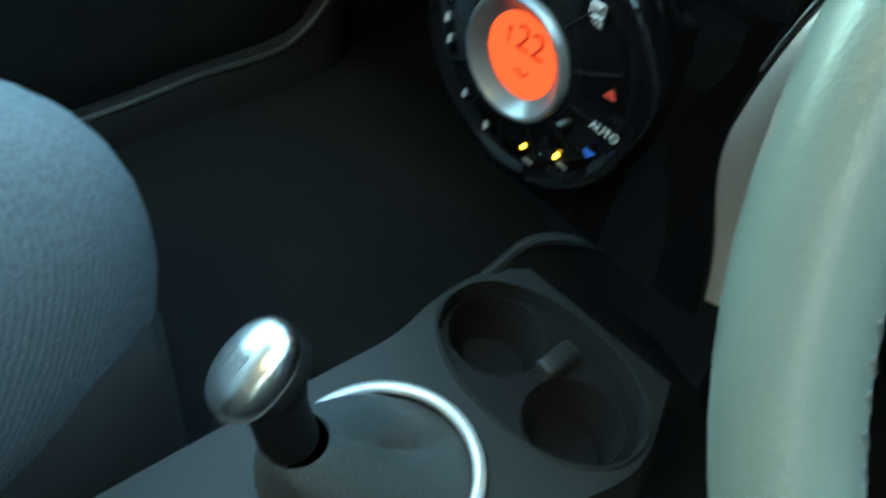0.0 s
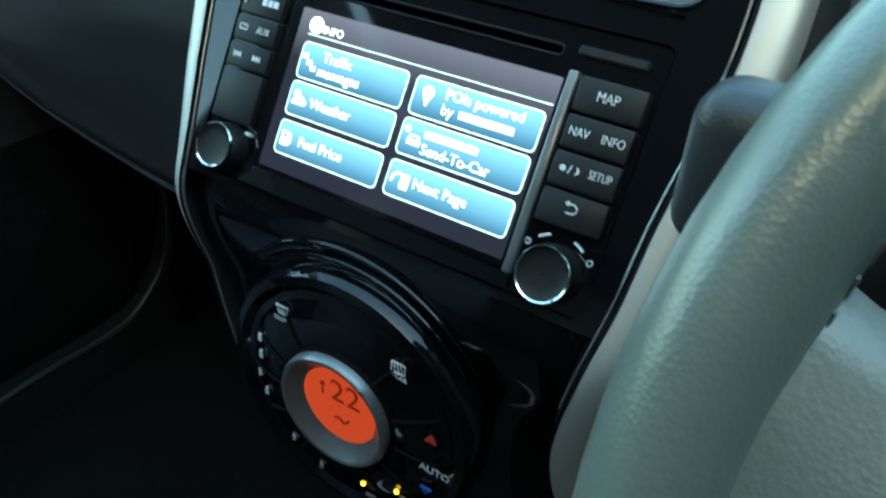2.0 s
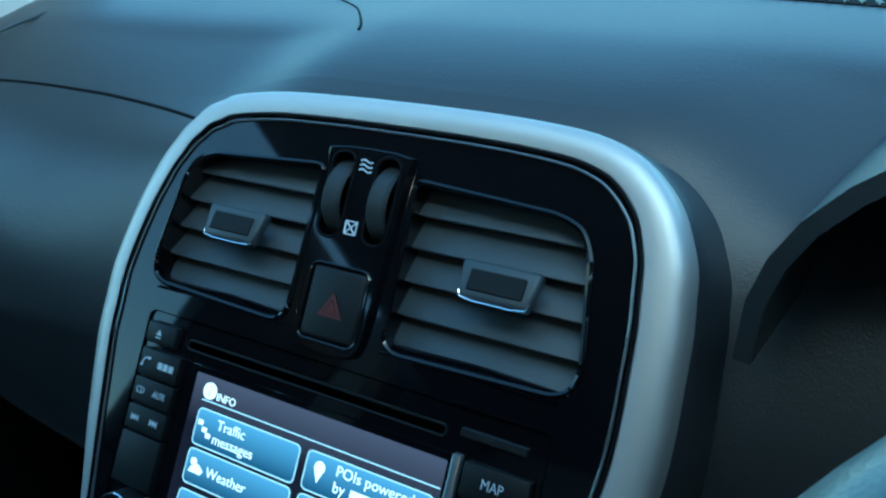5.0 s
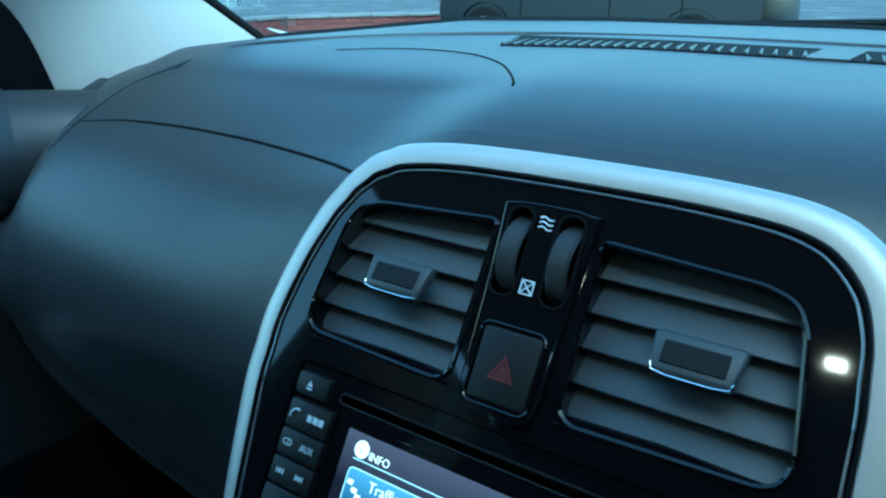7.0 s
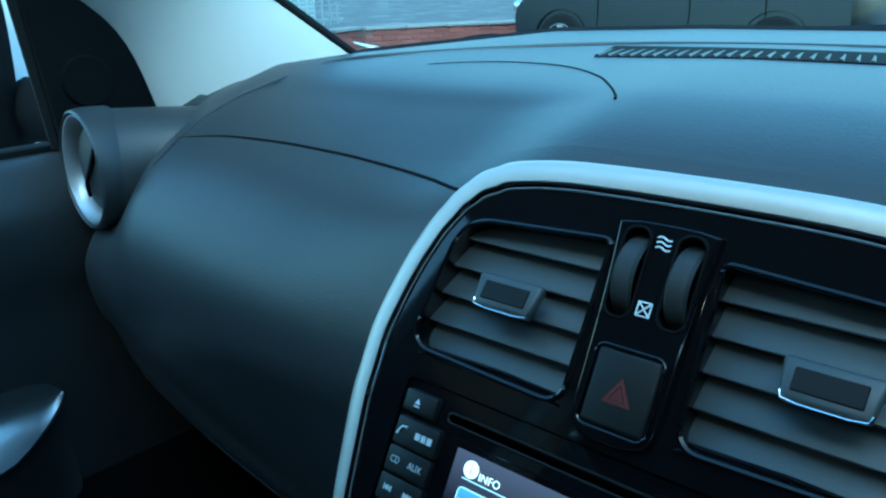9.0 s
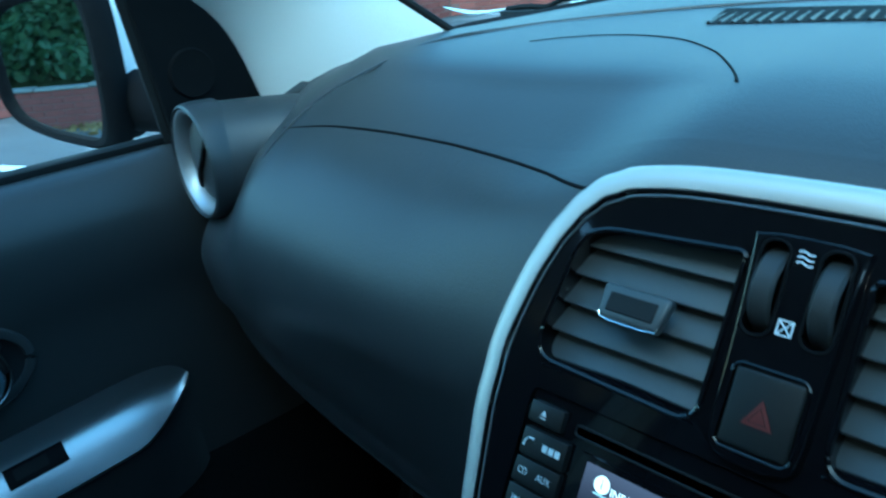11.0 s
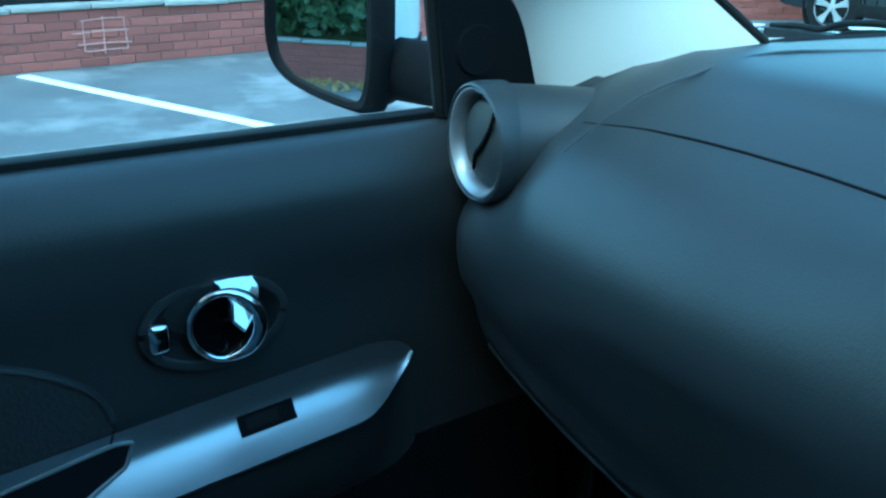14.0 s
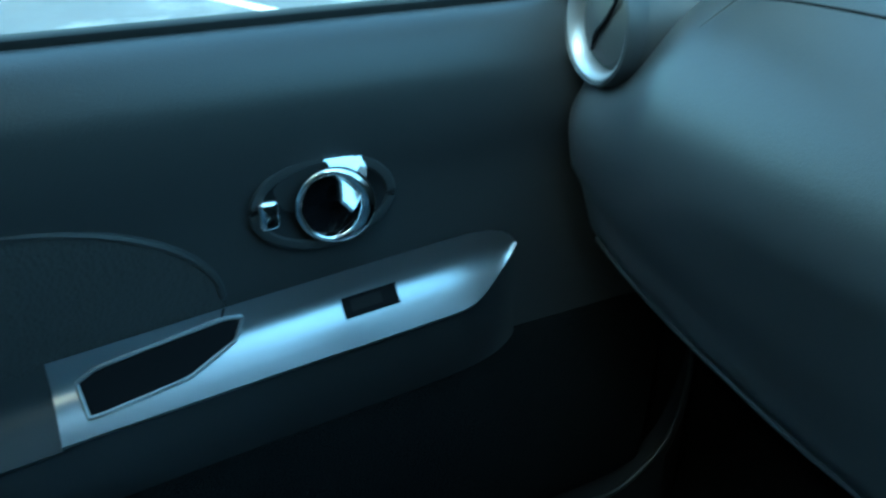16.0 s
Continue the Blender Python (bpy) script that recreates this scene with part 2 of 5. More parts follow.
def rbox(x0, y0, z0, x1, y1, z1, r=0.002, seg=2):
    bm = bmesh.new()
    bmesh.ops.create_cube(bm, size=1)
    for v in bm.verts:
        v.co = Vector(((x0 + x1) / 2 + v.co.x * (x1 - x0), (y0 + y1) / 2 + v.co.y * (y1 - y0), (z0 + z1) / 2 + v.co.z * (z1 - z0)))
    if r > 0:
        bmesh.ops.bevel(bm, geom=bm.edges[:], offset=r, segments=seg, profile=0.5, affect="EDGES", clamp_overlap=True)
    return bm


def rrect(x0, z0, x1, z1, r, n=5):
    pts = []
    for cx, cz, a0 in ((x1 - r, z1 - r, 0), (x0 + r, z1 - r, 90), (x0 + r, z0 + r, 180), (x1 - r, z0 + r, 270)):
        for k in range(n + 1):
            a = radians(a0 + 90 * k / n)
            pts.append((cx + r * math.cos(a), cz + r * math.sin(a)))
    return pts


def circle(cx, cz, rx, rz=None, n=40):
    rz = rz or rx
    return [(cx + rx * math.cos(2 * math.pi * k / n), cz + rz * math.sin(2 * math.pi * k / n)) for k in range(n)]


def plate(outer, holes, y0, y1, depth=None):
    """A plate in the x-z plane between y0 and y1 with holes. depth(x, z) is added to y."""
    bm = bmesh.new()
    edges = []
    for loop in (outer, *holes):
        vs = [bm.verts.new((x, y0, z)) for x, z in loop]
        edges += [bm.edges.new((vs[k], vs[(k + 1) % len(vs)])) for k in range(len(vs))]
    if holes:
        bmesh.ops.triangle_fill(bm, edges=edges, use_beauty=True)
    else:
        bmesh.ops.contextual_create(bm, geom=edges)
    got = bmesh.ops.extrude_face_region(bm, geom=bm.faces[:])
    for v in got["geom"]:
        if isinstance(v, bmesh.types.BMVert):
            v.co.y = y1
    if depth:
        for v in bm.verts:
            v.co.y += depth(v.co.x, v.co.z)
    return bm


def sweep(pts, r, n=10, closed=False, squash=None, caps=True):
    """A tube along points; r is a number or a list."""
    bm = bmesh.new()
    pts = [Vector(p) for p in pts]
    rings = []
    ref = Vector((0, 0, 1))
    for k, p in enumerate(pts):
        a = pts[k - 1] if (k or closed) else p
        b = pts[(k + 1) % len(pts)] if (k < len(pts) - 1 or closed) else p
        t = (b - a).normalized()
        s = t.cross(ref)
        if s.length < 0.05:
            s = t.cross(Vector((0, 1, 0)))
        s.normalize()
        u = s.cross(t)
        rr = r[k] if isinstance(r, (list, tuple)) else r
        sq = squash or (1, 1)
        rings.append([bm.verts.new(p + rr * (sq[0] * math.cos(q) * s + sq[1] * math.sin(q) * u)) for q in [2 * math.pi * j / n for j in range(n)]])
    m = len(rings)
    for k in range(m if closed else m - 1):
        a, b = rings[k], rings[(k + 1) % m]
        for j in range(n):
            bm.faces.new((a[j], a[(j + 1) % n], b[(j + 1) % n], b[j]))
    if caps and not closed:
        bm.faces.new(rings[0])
        bm.faces.new(rings[-1][::-1])
    return bm


def loft(sections, closed=False, caps=False):
    """Quads between rows of points; closed: each row is a loop."""
    bm = bmesh.new()
    rows = [[bm.verts.new(p) for p in s] for s in sections]
    n = len(rows[0])
    for a, b in zip(rows, rows[1:]):
        for j in range(n if closed else n - 1):
            bm.faces.new((a[j], a[(j + 1) % n], b[(j + 1) % n], b[j]))
    if caps:
        bm.faces.new(rows[0][::-1])
        bm.faces.new(rows[-1])
    return bm


def sheet(sections, thick, facing=(0, -1, 1)):
    """A lofted sheet with thickness behind the side that faces the given way."""
    p = np.array(sections, float)
    du, dv = np.gradient(p, axis=0), np.gradient(p, axis=1)
    n = np.cross(du, dv)
    n /= np.linalg.norm(n, axis=2, keepdims=True) + 1e-12
    if (n @ np.array(facing, float)).mean() < 0:
        n = -n
    back = p - thick * n
    bm = bmesh.new()
    a = [[bm.verts.new(q) for q in row] for row in p]
    b = [[bm.verts.new(q) for q in row] for row in back]
    r, c = len(a), len(a[0])
    for i in range(r - 1):
        for j in range(c - 1):
            bm.faces.new((a[i][j], a[i][j + 1], a[i + 1][j + 1], a[i + 1][j]))
            bm.faces.new((b[i][j], b[i + 1][j], b[i + 1][j + 1], b[i][j + 1]))
    for i in range(r - 1):
        for j in (0, c - 1):
            bm.faces.new((a[i][j], a[i + 1][j], b[i + 1][j], b[i][j]))
    for j in range(c - 1):
        for i in (0, r - 1):
            bm.faces.new((a[i][j], a[i][j + 1], b[i][j + 1], b[i][j]))
    return bm


def lathe(profile, n=40, axis="y"):
    """Turns (radius, height) points round an axis."""
    bm = bmesh.new()
    rows = []
    for rad, h in profile:
        row = []
        for k in range(n):
            a = 2 * math.pi * k / n
            c, s = rad * math.cos(a), rad * math.sin(a)
            row.append(bm.verts.new({"y": (c, h, s), "z": (c, s, h), "x": (h, c, s)}[axis]))
        rows.append(row)
    for a, b in zip(rows, rows[1:]):
        for j in range(n):
            bm.faces.new((a[j], a[(j + 1) % n], b[(j + 1) % n], b[j]))
    return bm


def spline(pts, n):
    """n points evenly spaced in parameter along a Catmull-Rom curve through pts."""
    p = np.array(pts, float)
    p = np.vstack([2 * p[0] - p[1], p, 2 * p[-1] - p[-2]])
    out = []
    for q in np.linspace(0, len(pts) - 1, n):
        k = min(int(q), len(pts) - 2)
        u = q - k
        a, b, c, d = p[k : k + 4]
        out.append(0.5 * (2 * b + (c - a) * u + (2 * a - 5 * b + 4 * c - d) * u**2 + (3 * b - a - 3 * c + d) * u**3))
    return [tuple(v) for v in out]


def lettering(words, size, x, z, y, mat, parent, name="lettering", align="CENTER", at=None, stretch=1.0):
    """Built-in font letters as a thin mesh in the x-z plane, facing -y."""
    cu = bpy.data.curves.new(name, "FONT")
    cu.body, cu.size, cu.align_x, cu.align_y, cu.extrude = words, size, align, "CENTER", 0.0001
    cu.resolution_u = 3
    tmp = new("tmp", cu)
    dg = bpy.context.evaluated_depsgraph_get()
    me = bpy.data.meshes.new_from_object(tmp.evaluated_get(dg))
    bpy.data.objects.remove(tmp)
    me.name = name
    me.transform(Matrix.Diagonal((stretch, 1, 1, 1)))
    me.transform(pose(x, y, z, 90, 0, 0))
    me.materials.clear()
    me.materials.append(mat)
    ob = new(name, me)
    if at is not None:
        ob.matrix_world = at
    ob.parent = parent
    return ob


def smooth01(a, b, x):
    q = min(1.0, max(0.0, (x - a) / (b - a)))
    return q * q * (3 - 2 * q)


def interp(table, x):
    return float(np.interp(x, [p[0] for p in table], [p[1] for p in table]))


# ---- setting: ground, lines, walls ----
bm = bmesh.new()
bmesh.ops.create_grid(bm, x_segments=40, y_segments=40, size=1)
for v in bm.verts:
    v.co = Vector((math.copysign(abs(v.co.x) ** 2.6, v.co.x) * 300, math.copysign(abs(v.co.y) ** 2.6, v.co.y) * 300, 0))
ground = tagged(part("ground", bm, ASPHALT), "worn grey asphalt of a car park", "ground", kind="structure")

WALL_A, WALL_B = Vector((-6.0, -8.6, 0)), Vector((-8.05, 7.5, 0))
for k, (a, b) in enumerate((((-7.0, 0.325), (-3.6, 1.765)), ((-7.6, 3.0), (-4.0, 4.45)), ((-6.6, -2.1), (-3.0, -0.65)))):
    d = (Vector(b) - Vector(a)).normalized()
    s = Vector((-d.y, d.x)) * 0.05
    bm = bmesh.new()
    vs = [bm.verts.new((*p, h)) for h in (0.0005, 0.006) for p in (Vector(a) - s, Vector(b) - s, Vector(b) + s, Vector(a) + s)]
    for f in ((0, 1, 2, 3), (4, 5, 6, 7), (0, 1, 5, 4), (1, 2, 6, 5), (2, 3, 7, 6), (3, 0, 4, 7)):
        bm.faces.new([vs[j] for j in f])
    tagged(part("parking_line", bm, LINEPAINT), "worn white painted bay line on asphalt", "road marking", group="parking lines", kind="structure")

# ---- cabin shell ----
HEAD = pose(0, 0, 0.9, -29.5, 0, 0)


def front_edge(x):
    """Where the top of the dashboard meets the windscreen."""
    return interp(((0, 0.66), (0.25, 0.64), (0.38, 0.56), (0.45, 0.45), (0.49, 0.345), (0.56, 0.26), (0.625, 0.205), (0.65, 0.185)), abs(x))


def front_height(x):
    return interp(((0, 1.064), (0.38, 1.062), (0.49, 1.050), (0.545, 1.030), (0.60, 0.995), (0.625, 0.965), (0.65, 0.92)), abs(x))


def dash_profile(x):
    """Points of the dashboard's section at x, from the windscreen back and down: a blend of the side section and the middle one."""
    c = 1 - smooth01(0.07, 0.31, abs(x))
    yf, zf = front_edge(x), front_height(x)
    drop = 0.03 * smooth01(0.48, 0.64, abs(x))
    k = smooth01(0.50, 0.61, abs(x))
    e = 0.022 * smooth01(0.60, 0.655, abs(x)) ** 2
    foot = interp(((0.0, 0.674), (0.27, 0.678), (0.40, 0.690), (0.51, 0.708), (0.605, 0.735), (0.65, 0.752)), abs(x))
    side = [(yf, zf), (yf * 0.45 + 0.55 * 0.265, zf * 0.6 + 0.4 * (1.050 - drop)), (min(0.265, yf * 0.9), 1.047 - drop), (0.222 + 0.01 * k, 1.030 - drop), (0.179 + 0.035 * k, 1.003 - drop * 0.7), (0.132 + 0.055 * k, 0.966), (0.1005 + 0.045 * k + e, 0.918), (0.093 + 0.018 * k + e, 0.868), (0.106 + 0.008 * k + e, 0.82), (0.127 + e, foot + 0.055), (0.150 + e, foot), (0.27, foot - 0.03)]
    side = [(min(y, yf), min(z, zf - 0.001 * k)) for k, (y, z) in enumerate(side)]
    mid = [(yf, zf), (0.45, 1.062), (0.28, 1.0585), (0.205, 1.0525), (0.150, 1.037), (0.125, 1.010), (0.100, 0.97), (0.078, 0.92), (0.075, 0.86), (0.08, 0.80), (0.09, 0.72), (0.11, 0.62)]
    hump = 1 - smooth01(0.085, 0.20, abs(x))
    mixes = [c, c, 0.6 * c + 0.4 * hump, 0.45 * c + 0.55 * hump, 0.5 * c + 0.5 * hump] + [c] * 7
    return [((1 - m) * a[0] + m * b[0], (1 - m) * a[1] + m * b[1]) for m, a, b in zip(mixes, side, mid)]


dashboard = thing("dashboard", "dark grey soft-touch plastic car dashboard", "dashboard")
XS = [-0.65 + 1.30 * k / 110 for k in range(111)]
rows = [[(x, y, z) for y, z in spline(dash_profile(x), 67)] for x in XS]
upper = sheet([r[:25] for r in rows], 0.004)
part("upper_pad", upper, SOFT, dashboard)
lower = sheet([r[24:] for r in rows], 0.004)
part("lower_panel", lower, SOFT, dashboard)
# seam between pad and lower panel on the passenger's side
def dash_at_height(x, z):
    """The point of the dashboard's rear roll at x that lies at height z."""
    prof = spline(dash_profile(x), 200)
    for (y0, z0), (y1, z1) in zip(prof, prof[1:]):
        if z0 >= z > z1:
            return (x, y0 + (y1 - y0) * (z0 - z) / (z0 - z1), z)
    return (x, prof[80][0], z)


SEAM_XZ = spline([(-0.518, 0.9915), (-0.495, 0.9944), (-0.46, 0.9981), (-0.43, 0.9998), (-0.375, 1.0012), (-0.32, 1.0010), (-0.27, 1.0004), (-0.225, 1.0009), (-0.186, 1.0023), (-0.146, 1.0054), (-0.112, 1.0088)], 60)
part("panel_seam", sweep([dash_at_height(x, z) for x, z in SEAM_XZ], [0.0003 + 0.0010 * min(1, k / 20) for k in range(60)], 6), SEAM, dashboard)
part("pad_edge", sweep(spline([(-0.494, 0.129, 0.9764), (-0.479, 0.154, 1.0017), (-0.470, 0.183, 1.0197), (-0.458, 0.217, 1.0335), (-0.442, 0.292, 1.0501), (-0.403, 0.353, 1.0543), (-0.330, 0.418, 1.0577), (-0.253, 0.466, 1.0598), (-0.15, 0.488, 1.0615), (0.0, 0.492, 1.0628), (0.2, 0.480, 1.0620), (0.33, 0.418, 1.0577)], 60), [0.0012 + 0.0012 * min(1, k / 28) for k in range(60)], 10, squash=(1, 0.7)), SOFT, dashboard)
# bright lip along the foot of the glove box
lip_pts = spline([(-0.612, 0.151, 0.736), (-0.605, 0.150, 0.733), (-0.565, 0.150, 0.720), (-0.511, 0.150, 0.706), (-0.454, 0.150, 0.695), (-0.403, 0.150, 0.688), (-0.34, 0.150, 0.680), (-0.20, 0.150, 0.674)], 40)
part("glovebox_lip", sweep(lip_pts, 0.0035, 8), SLAT, dashboard)

# defroster grille
def pad_z(x, y):
    """Height of the pad's top at a place."""
    prof = sorted(spline(dash_profile(x), 67)[:26])
    return float(np.interp(y, [p[0] for p in prof], [p[1] for p in prof]))


bag = spline([(-0.339, 0.307), (-0.316, 0.324), (-0.284, 0.337), (-0.245, 0.337), (-0.203, 0.321), (-0.162, 0.287), (-0.131, 0.249), (-0.113, 0.224), (-0.106, 0.212)], 50)
part("airbag_seam", sweep([(x, y, pad_z(x, y) + 0.0002) for x, y in bag], [0.0003 + 0.0007 * k / 49 for k in range(50)], 6), SEAM, dashboard)
secs = [[(x * (1 + 0.04 * q), 0.412 + q * 0.033, pad_z(x, 0.412 + q * 0.033) + 0.0010) for q in (-1, -0.5, 0, 0.5, 1)] for x in np.linspace(-0.230, 0.230, 41)]
grille = part("defroster_grille", sheet(secs, 0.003, (0, 0, 1)), SEAM, dashboard)
for k in range(47):
    x = -0.226 + 0.452 * k / 46
    if abs(x - 0.03) < 0.016:
        continue
    a = [(x - 0.007 * q, 0.412 + 0.032 * q, pad_z(x, 0.412 + 0.032 * q) + 0.0012 - 0.0006 * (q + 1)) for q in (-1, -0.5, 0, 0.5, 1)]
    part("grille_bar", sweep(a, [0.0016, 0.0014, 0.0011, 0.0007, 0.0004], 6), SOFT, grille)
a = [[(x, y, pad_z(x, y) + 0.0017) for y in np.linspace(0.378, 0.446, 5)] for x in (0.016, 0.023, 0.03, 0.037, 0.044)]
part("grille_bridge", sheet(a, 0.003, (0, 0, 1)), SOFT, grille)

# side air vent pod
VENT = Vector((-0.612, 0.115, 0.957))
HINGE = Vector((-0.555, 0.115, 0.957))
POD = Matrix.Translation(HINGE) @ Matrix.Rotation(radians(-7), 4, "Z") @ Matrix.Translation(-HINGE)
pod = []
for q in [k / 16 for k in range(17)]:
    cy = VENT.y + 0.012 + q * 0.15
    rad = 0.057 - 0.006 * q - 0.030 * q * q
    cz = VENT.z - 0.002 + 0.004 * q + 0.024 * q * q
    cx = VENT.x + 0.045 * q + 0.05 * q * q
    row = [Vector((cx + rad * math.cos(a) * (1 + 1.1 * q * q), cy, cz + rad * math.sin(a))) for a in [2 * math.pi * j / 40 for j in range(40)]]
    pod.append([tuple(p.lerp(POD @ p, 1 - q)) for p in row])
side_vent = part("side_vent", loft(pod, closed=True), SOFT, dashboard)
ring = lathe([(0.0518, 0.004), (0.0525, -0.001), (0.0540, -0.003), (0.0562, -0.0015), (0.0575, 0.004), (0.0578, 0.014), (0.057, 0.03)], 48)
ring.transform(POD @ Matrix.Translation(VENT))
part("vent_ring", ring, SOFT, side_vent)
lip = lathe([(0.0425, 0.03), (0.0428, 0.020), (0.0445, 0.009), (0.0475, 0.002), (0.0505, -0.0008), (0.0520, -0.0010)], 48)
lip.transform(POD @ Matrix.Translation(VENT))
part("vent_lip", lip, SATIN, side_vent, "satin grey inner lip")
disc = lathe([(0.0435, 0.03), (0.0435, 0.016), (0.038, 0.010), (0.02, 0.006), (0.0005, 0.005)], 40)
disc.transform(POD @ Matrix.Translation(VENT))
part("vent_disc", disc, DOOR, side_vent)
part("vent_handle", sweep([tuple(POD @ Vector((VENT.x + dx, VENT.y + 0.004 + dy, VENT.z + dz))) for dx, dy, dz in spline([(0.017, 0.006, 0.034), (0.020, 0.001, 0.020), (0.010, -0.001, 0.002), (-0.004, -0.001, -0.012), (-0.010, 0.001, -0.026), (-0.022, 0.006, -0.030)], 16)], [0.0012 + 0.0010 * math.sin(math.pi * k / 15) for k in range(16)], 8), SEAM, side_vent)

# ---- centre stack ----
stack = thing("centre_stack", "glossy black centre stack with a silver painted surround", "centre console", at=HEAD)


def face_depth(v):
    """How far the stack's face falls back below the head unit."""
    q = max(0.0, -0.0515 - v)
    return 0.56 * q * smooth01(0, 0.05, q) + 0.002 * smooth01(0, 0.03, q)


RIGHT_EDGE = ((-0.20, 0.122), (-0.185, 0.119), (-0.165, 0.1135), (-0.152, 0.1085), (-0.136, 0.1015), (-0.121, 0.0982), (-0.105, 0.0982), (-0.08, 0.1048), (-0.063, 0.1092), (-0.04, 0.1130), (0.0, 0.1160), (0.02, 0.1192), (0.06, 0.1229), (0.10, 0.1212), (0.125, 0.1180), (0.139, 0.1125), (0.147, 0.1055), (0.152, 0.097), (0.1555, 0.083), (0.1575, 0.055), (0.158, 0.0))
LEFT_EDGE = ((-0.20, 0.030), (-0.185, 0.052), (-0.165, 0.073), (-0.14, 0.086), (-0.12, 0.0932), (-0.09, 0.1008), (-0.06, 0.1066), (-0.03, 0.1108), (0.0, 0.1158), (0.04, 0.1219), (0.07, 0.1226), (0.09, 0.1198), (0.11, 0.1143), (0.125, 0.1083), (0.138, 0.1008), (0.147, 0.0922), (0.153, 0.079), (0.1565, 0.055), (0.158, 0.0))


def half(v, side=1):
    """Half the width of the black bezel at a height on the stack, on the driver's side (1) or the passenger's (-1)."""
    return interp(RIGHT_EDGE if side > 0 else LEFT_EDGE, v)


VS_UP = [-0.0512, -0.03, 0, 0.02, 0.04, 0.06, 0.08, 0.10, 0.115, 0.125, 0.134, 0.142, 0.147, 0.151, 0.1535, 0.1555]
right_side = [(half(v), v) for v in VS_UP]
outer = right_side + [(0.035, 0.1577), (-0.035, 0.1572)] + [(-half(v, -1), v) for v in VS_UP[::-1]]
vent_hole_l = [(-0.023, 0.138), (-0.085, 0.1345), (-0.095, 0.131), (-0.1, 0.122), (-0.106, 0.082), (-0.104, 0.074), (-0.098, 0.0705), (-0.03, 0.0685), (-0.0245, 0.073)]


def rounded(loop, rad=0.004, n=5):
    """Rounds the corners of a closed outline."""
    out = []
    for k, p in enumerate(loop):
        p, a, b = Vector(p), Vector(loop[k - 1]), Vector(loop[(k + 1) % len(loop)])
        u, w = a - p, b - p
        u, w = u.normalized() * min(rad, u.length * 0.45), w.normalized() * min(rad, w.length * 0.45)
        for q in np.linspace(0, 1, n):
            out.append(tuple((p + u) * (1 - q) ** 2 + p * 2 * q * (1 - q) + (p + w) * q * q))
    return out


vent_hole_l = rounded(vent_hole_l)
vent_hole_r = [(-x, z) for x, z in vent_hole_l]
unit_hole = rrect(-0.1015, -0.0475, 0.1015, 0.0575, 0.004)
hazard_hole = rrect(-0.0145, 0.0655, 0.0145, 0.0975, 0.004)
wheel_holes = [rrect(sx - 0.0055, 0.1085, sx + 0.0055, 0.1445, 0.005) for sx in (-0.0112, 0.0112)]
part("bezel", plate(outer, [vent_hole_l, vent_hole_r, unit_hole, hazard_hole, *wheel_holes], 0.0, 0.006), GLOSS, stack)
# sides of the stack body, back to the dashboard
body = []
for off, y in ((0.0, 0.004), (0.004, 0.03), (0.012, 0.09)):
    body.append([(x + math.copysign(off, x), y, z + (off * 0.3 if z > 0.14 else 0)) for x, z in outer])
part("stack_side", loft(body), BLACK, stack)
# lower fascia round the climate dial
low = []
for v in np.linspace(-0.0512, -0.20, 34):
    low.append([((half(v, 1) if u > 0 else half(v, -1)) * u, face_depth(v) + 0.012 * abs(u) ** 6, v) for u in np.linspace(-1, 1, 25)])
part("lower_fascia", sheet(low, 0.006, (0, -1, 0)), GLOSS, stack)


# silver surround: up one side, over the top, down the other
def trim_section(x, y, z, nx, nz, w, tilt):
    """Across the trim, from the bezel outwards: a raised lip, a gently rounded face, then an edge that turns back."""
    deep = min(1.0, w / 0.010)
    steps = ((0.0, 0.003), (0.03 * w, -0.0006), (0.08 * w, -0.0014), (0.30 * w, -0.0019), (0.55 * w, -0.0016), (0.76 * w, -0.0006), (0.88 * w, 0.0012), (0.95 * w, 0.0045), (w, 0.0125))
    return [(x + nx * a, y + b * deep + tilt * a / w, z + nz * a) for a, b in steps]


outline = [(half(v, 1), v) for v in np.linspace(-0.19, 0.10, 20)] + [(half(v, 1), v) for v in (0.112, 0.122, 0.13, 0.137, 0.143, 0.148, 0.152, 0.1555)] + [(0.055, 0.1575), (0.025, 0.158)]
outline += [(0, 0.158), (-0.025, 0.1577), (-0.055, 0.1565)] + [(-half(v, -1), v) for v in (0.153, 0.150, 0.147, 0.143, 0.138, 0.132, 0.125, 0.117, 0.108)] + [(-half(v, -1), v) for v in np.linspace(0.098, -0.14, 18)]
outline = spline(outline, 180)
RIGHT_WIDTH = ((-0.19, 0.034), (-0.15, 0.027), (-0.12, 0.022), (-0.08, 0.0175), (-0.03, 0.0155), (0.05, 0.0172), (0.12, 0.0172), (0.16, 0.0128))
LEFT_WIDTH = ((-0.14, 0.0014), (-0.09, 0.0038), (-0.06, 0.0062), (-0.03, 0.0090), (0.0, 0.0118), (0.04, 0.0134), (0.12, 0.0138), (0.16, 0.0128))
secs, wall = [], []
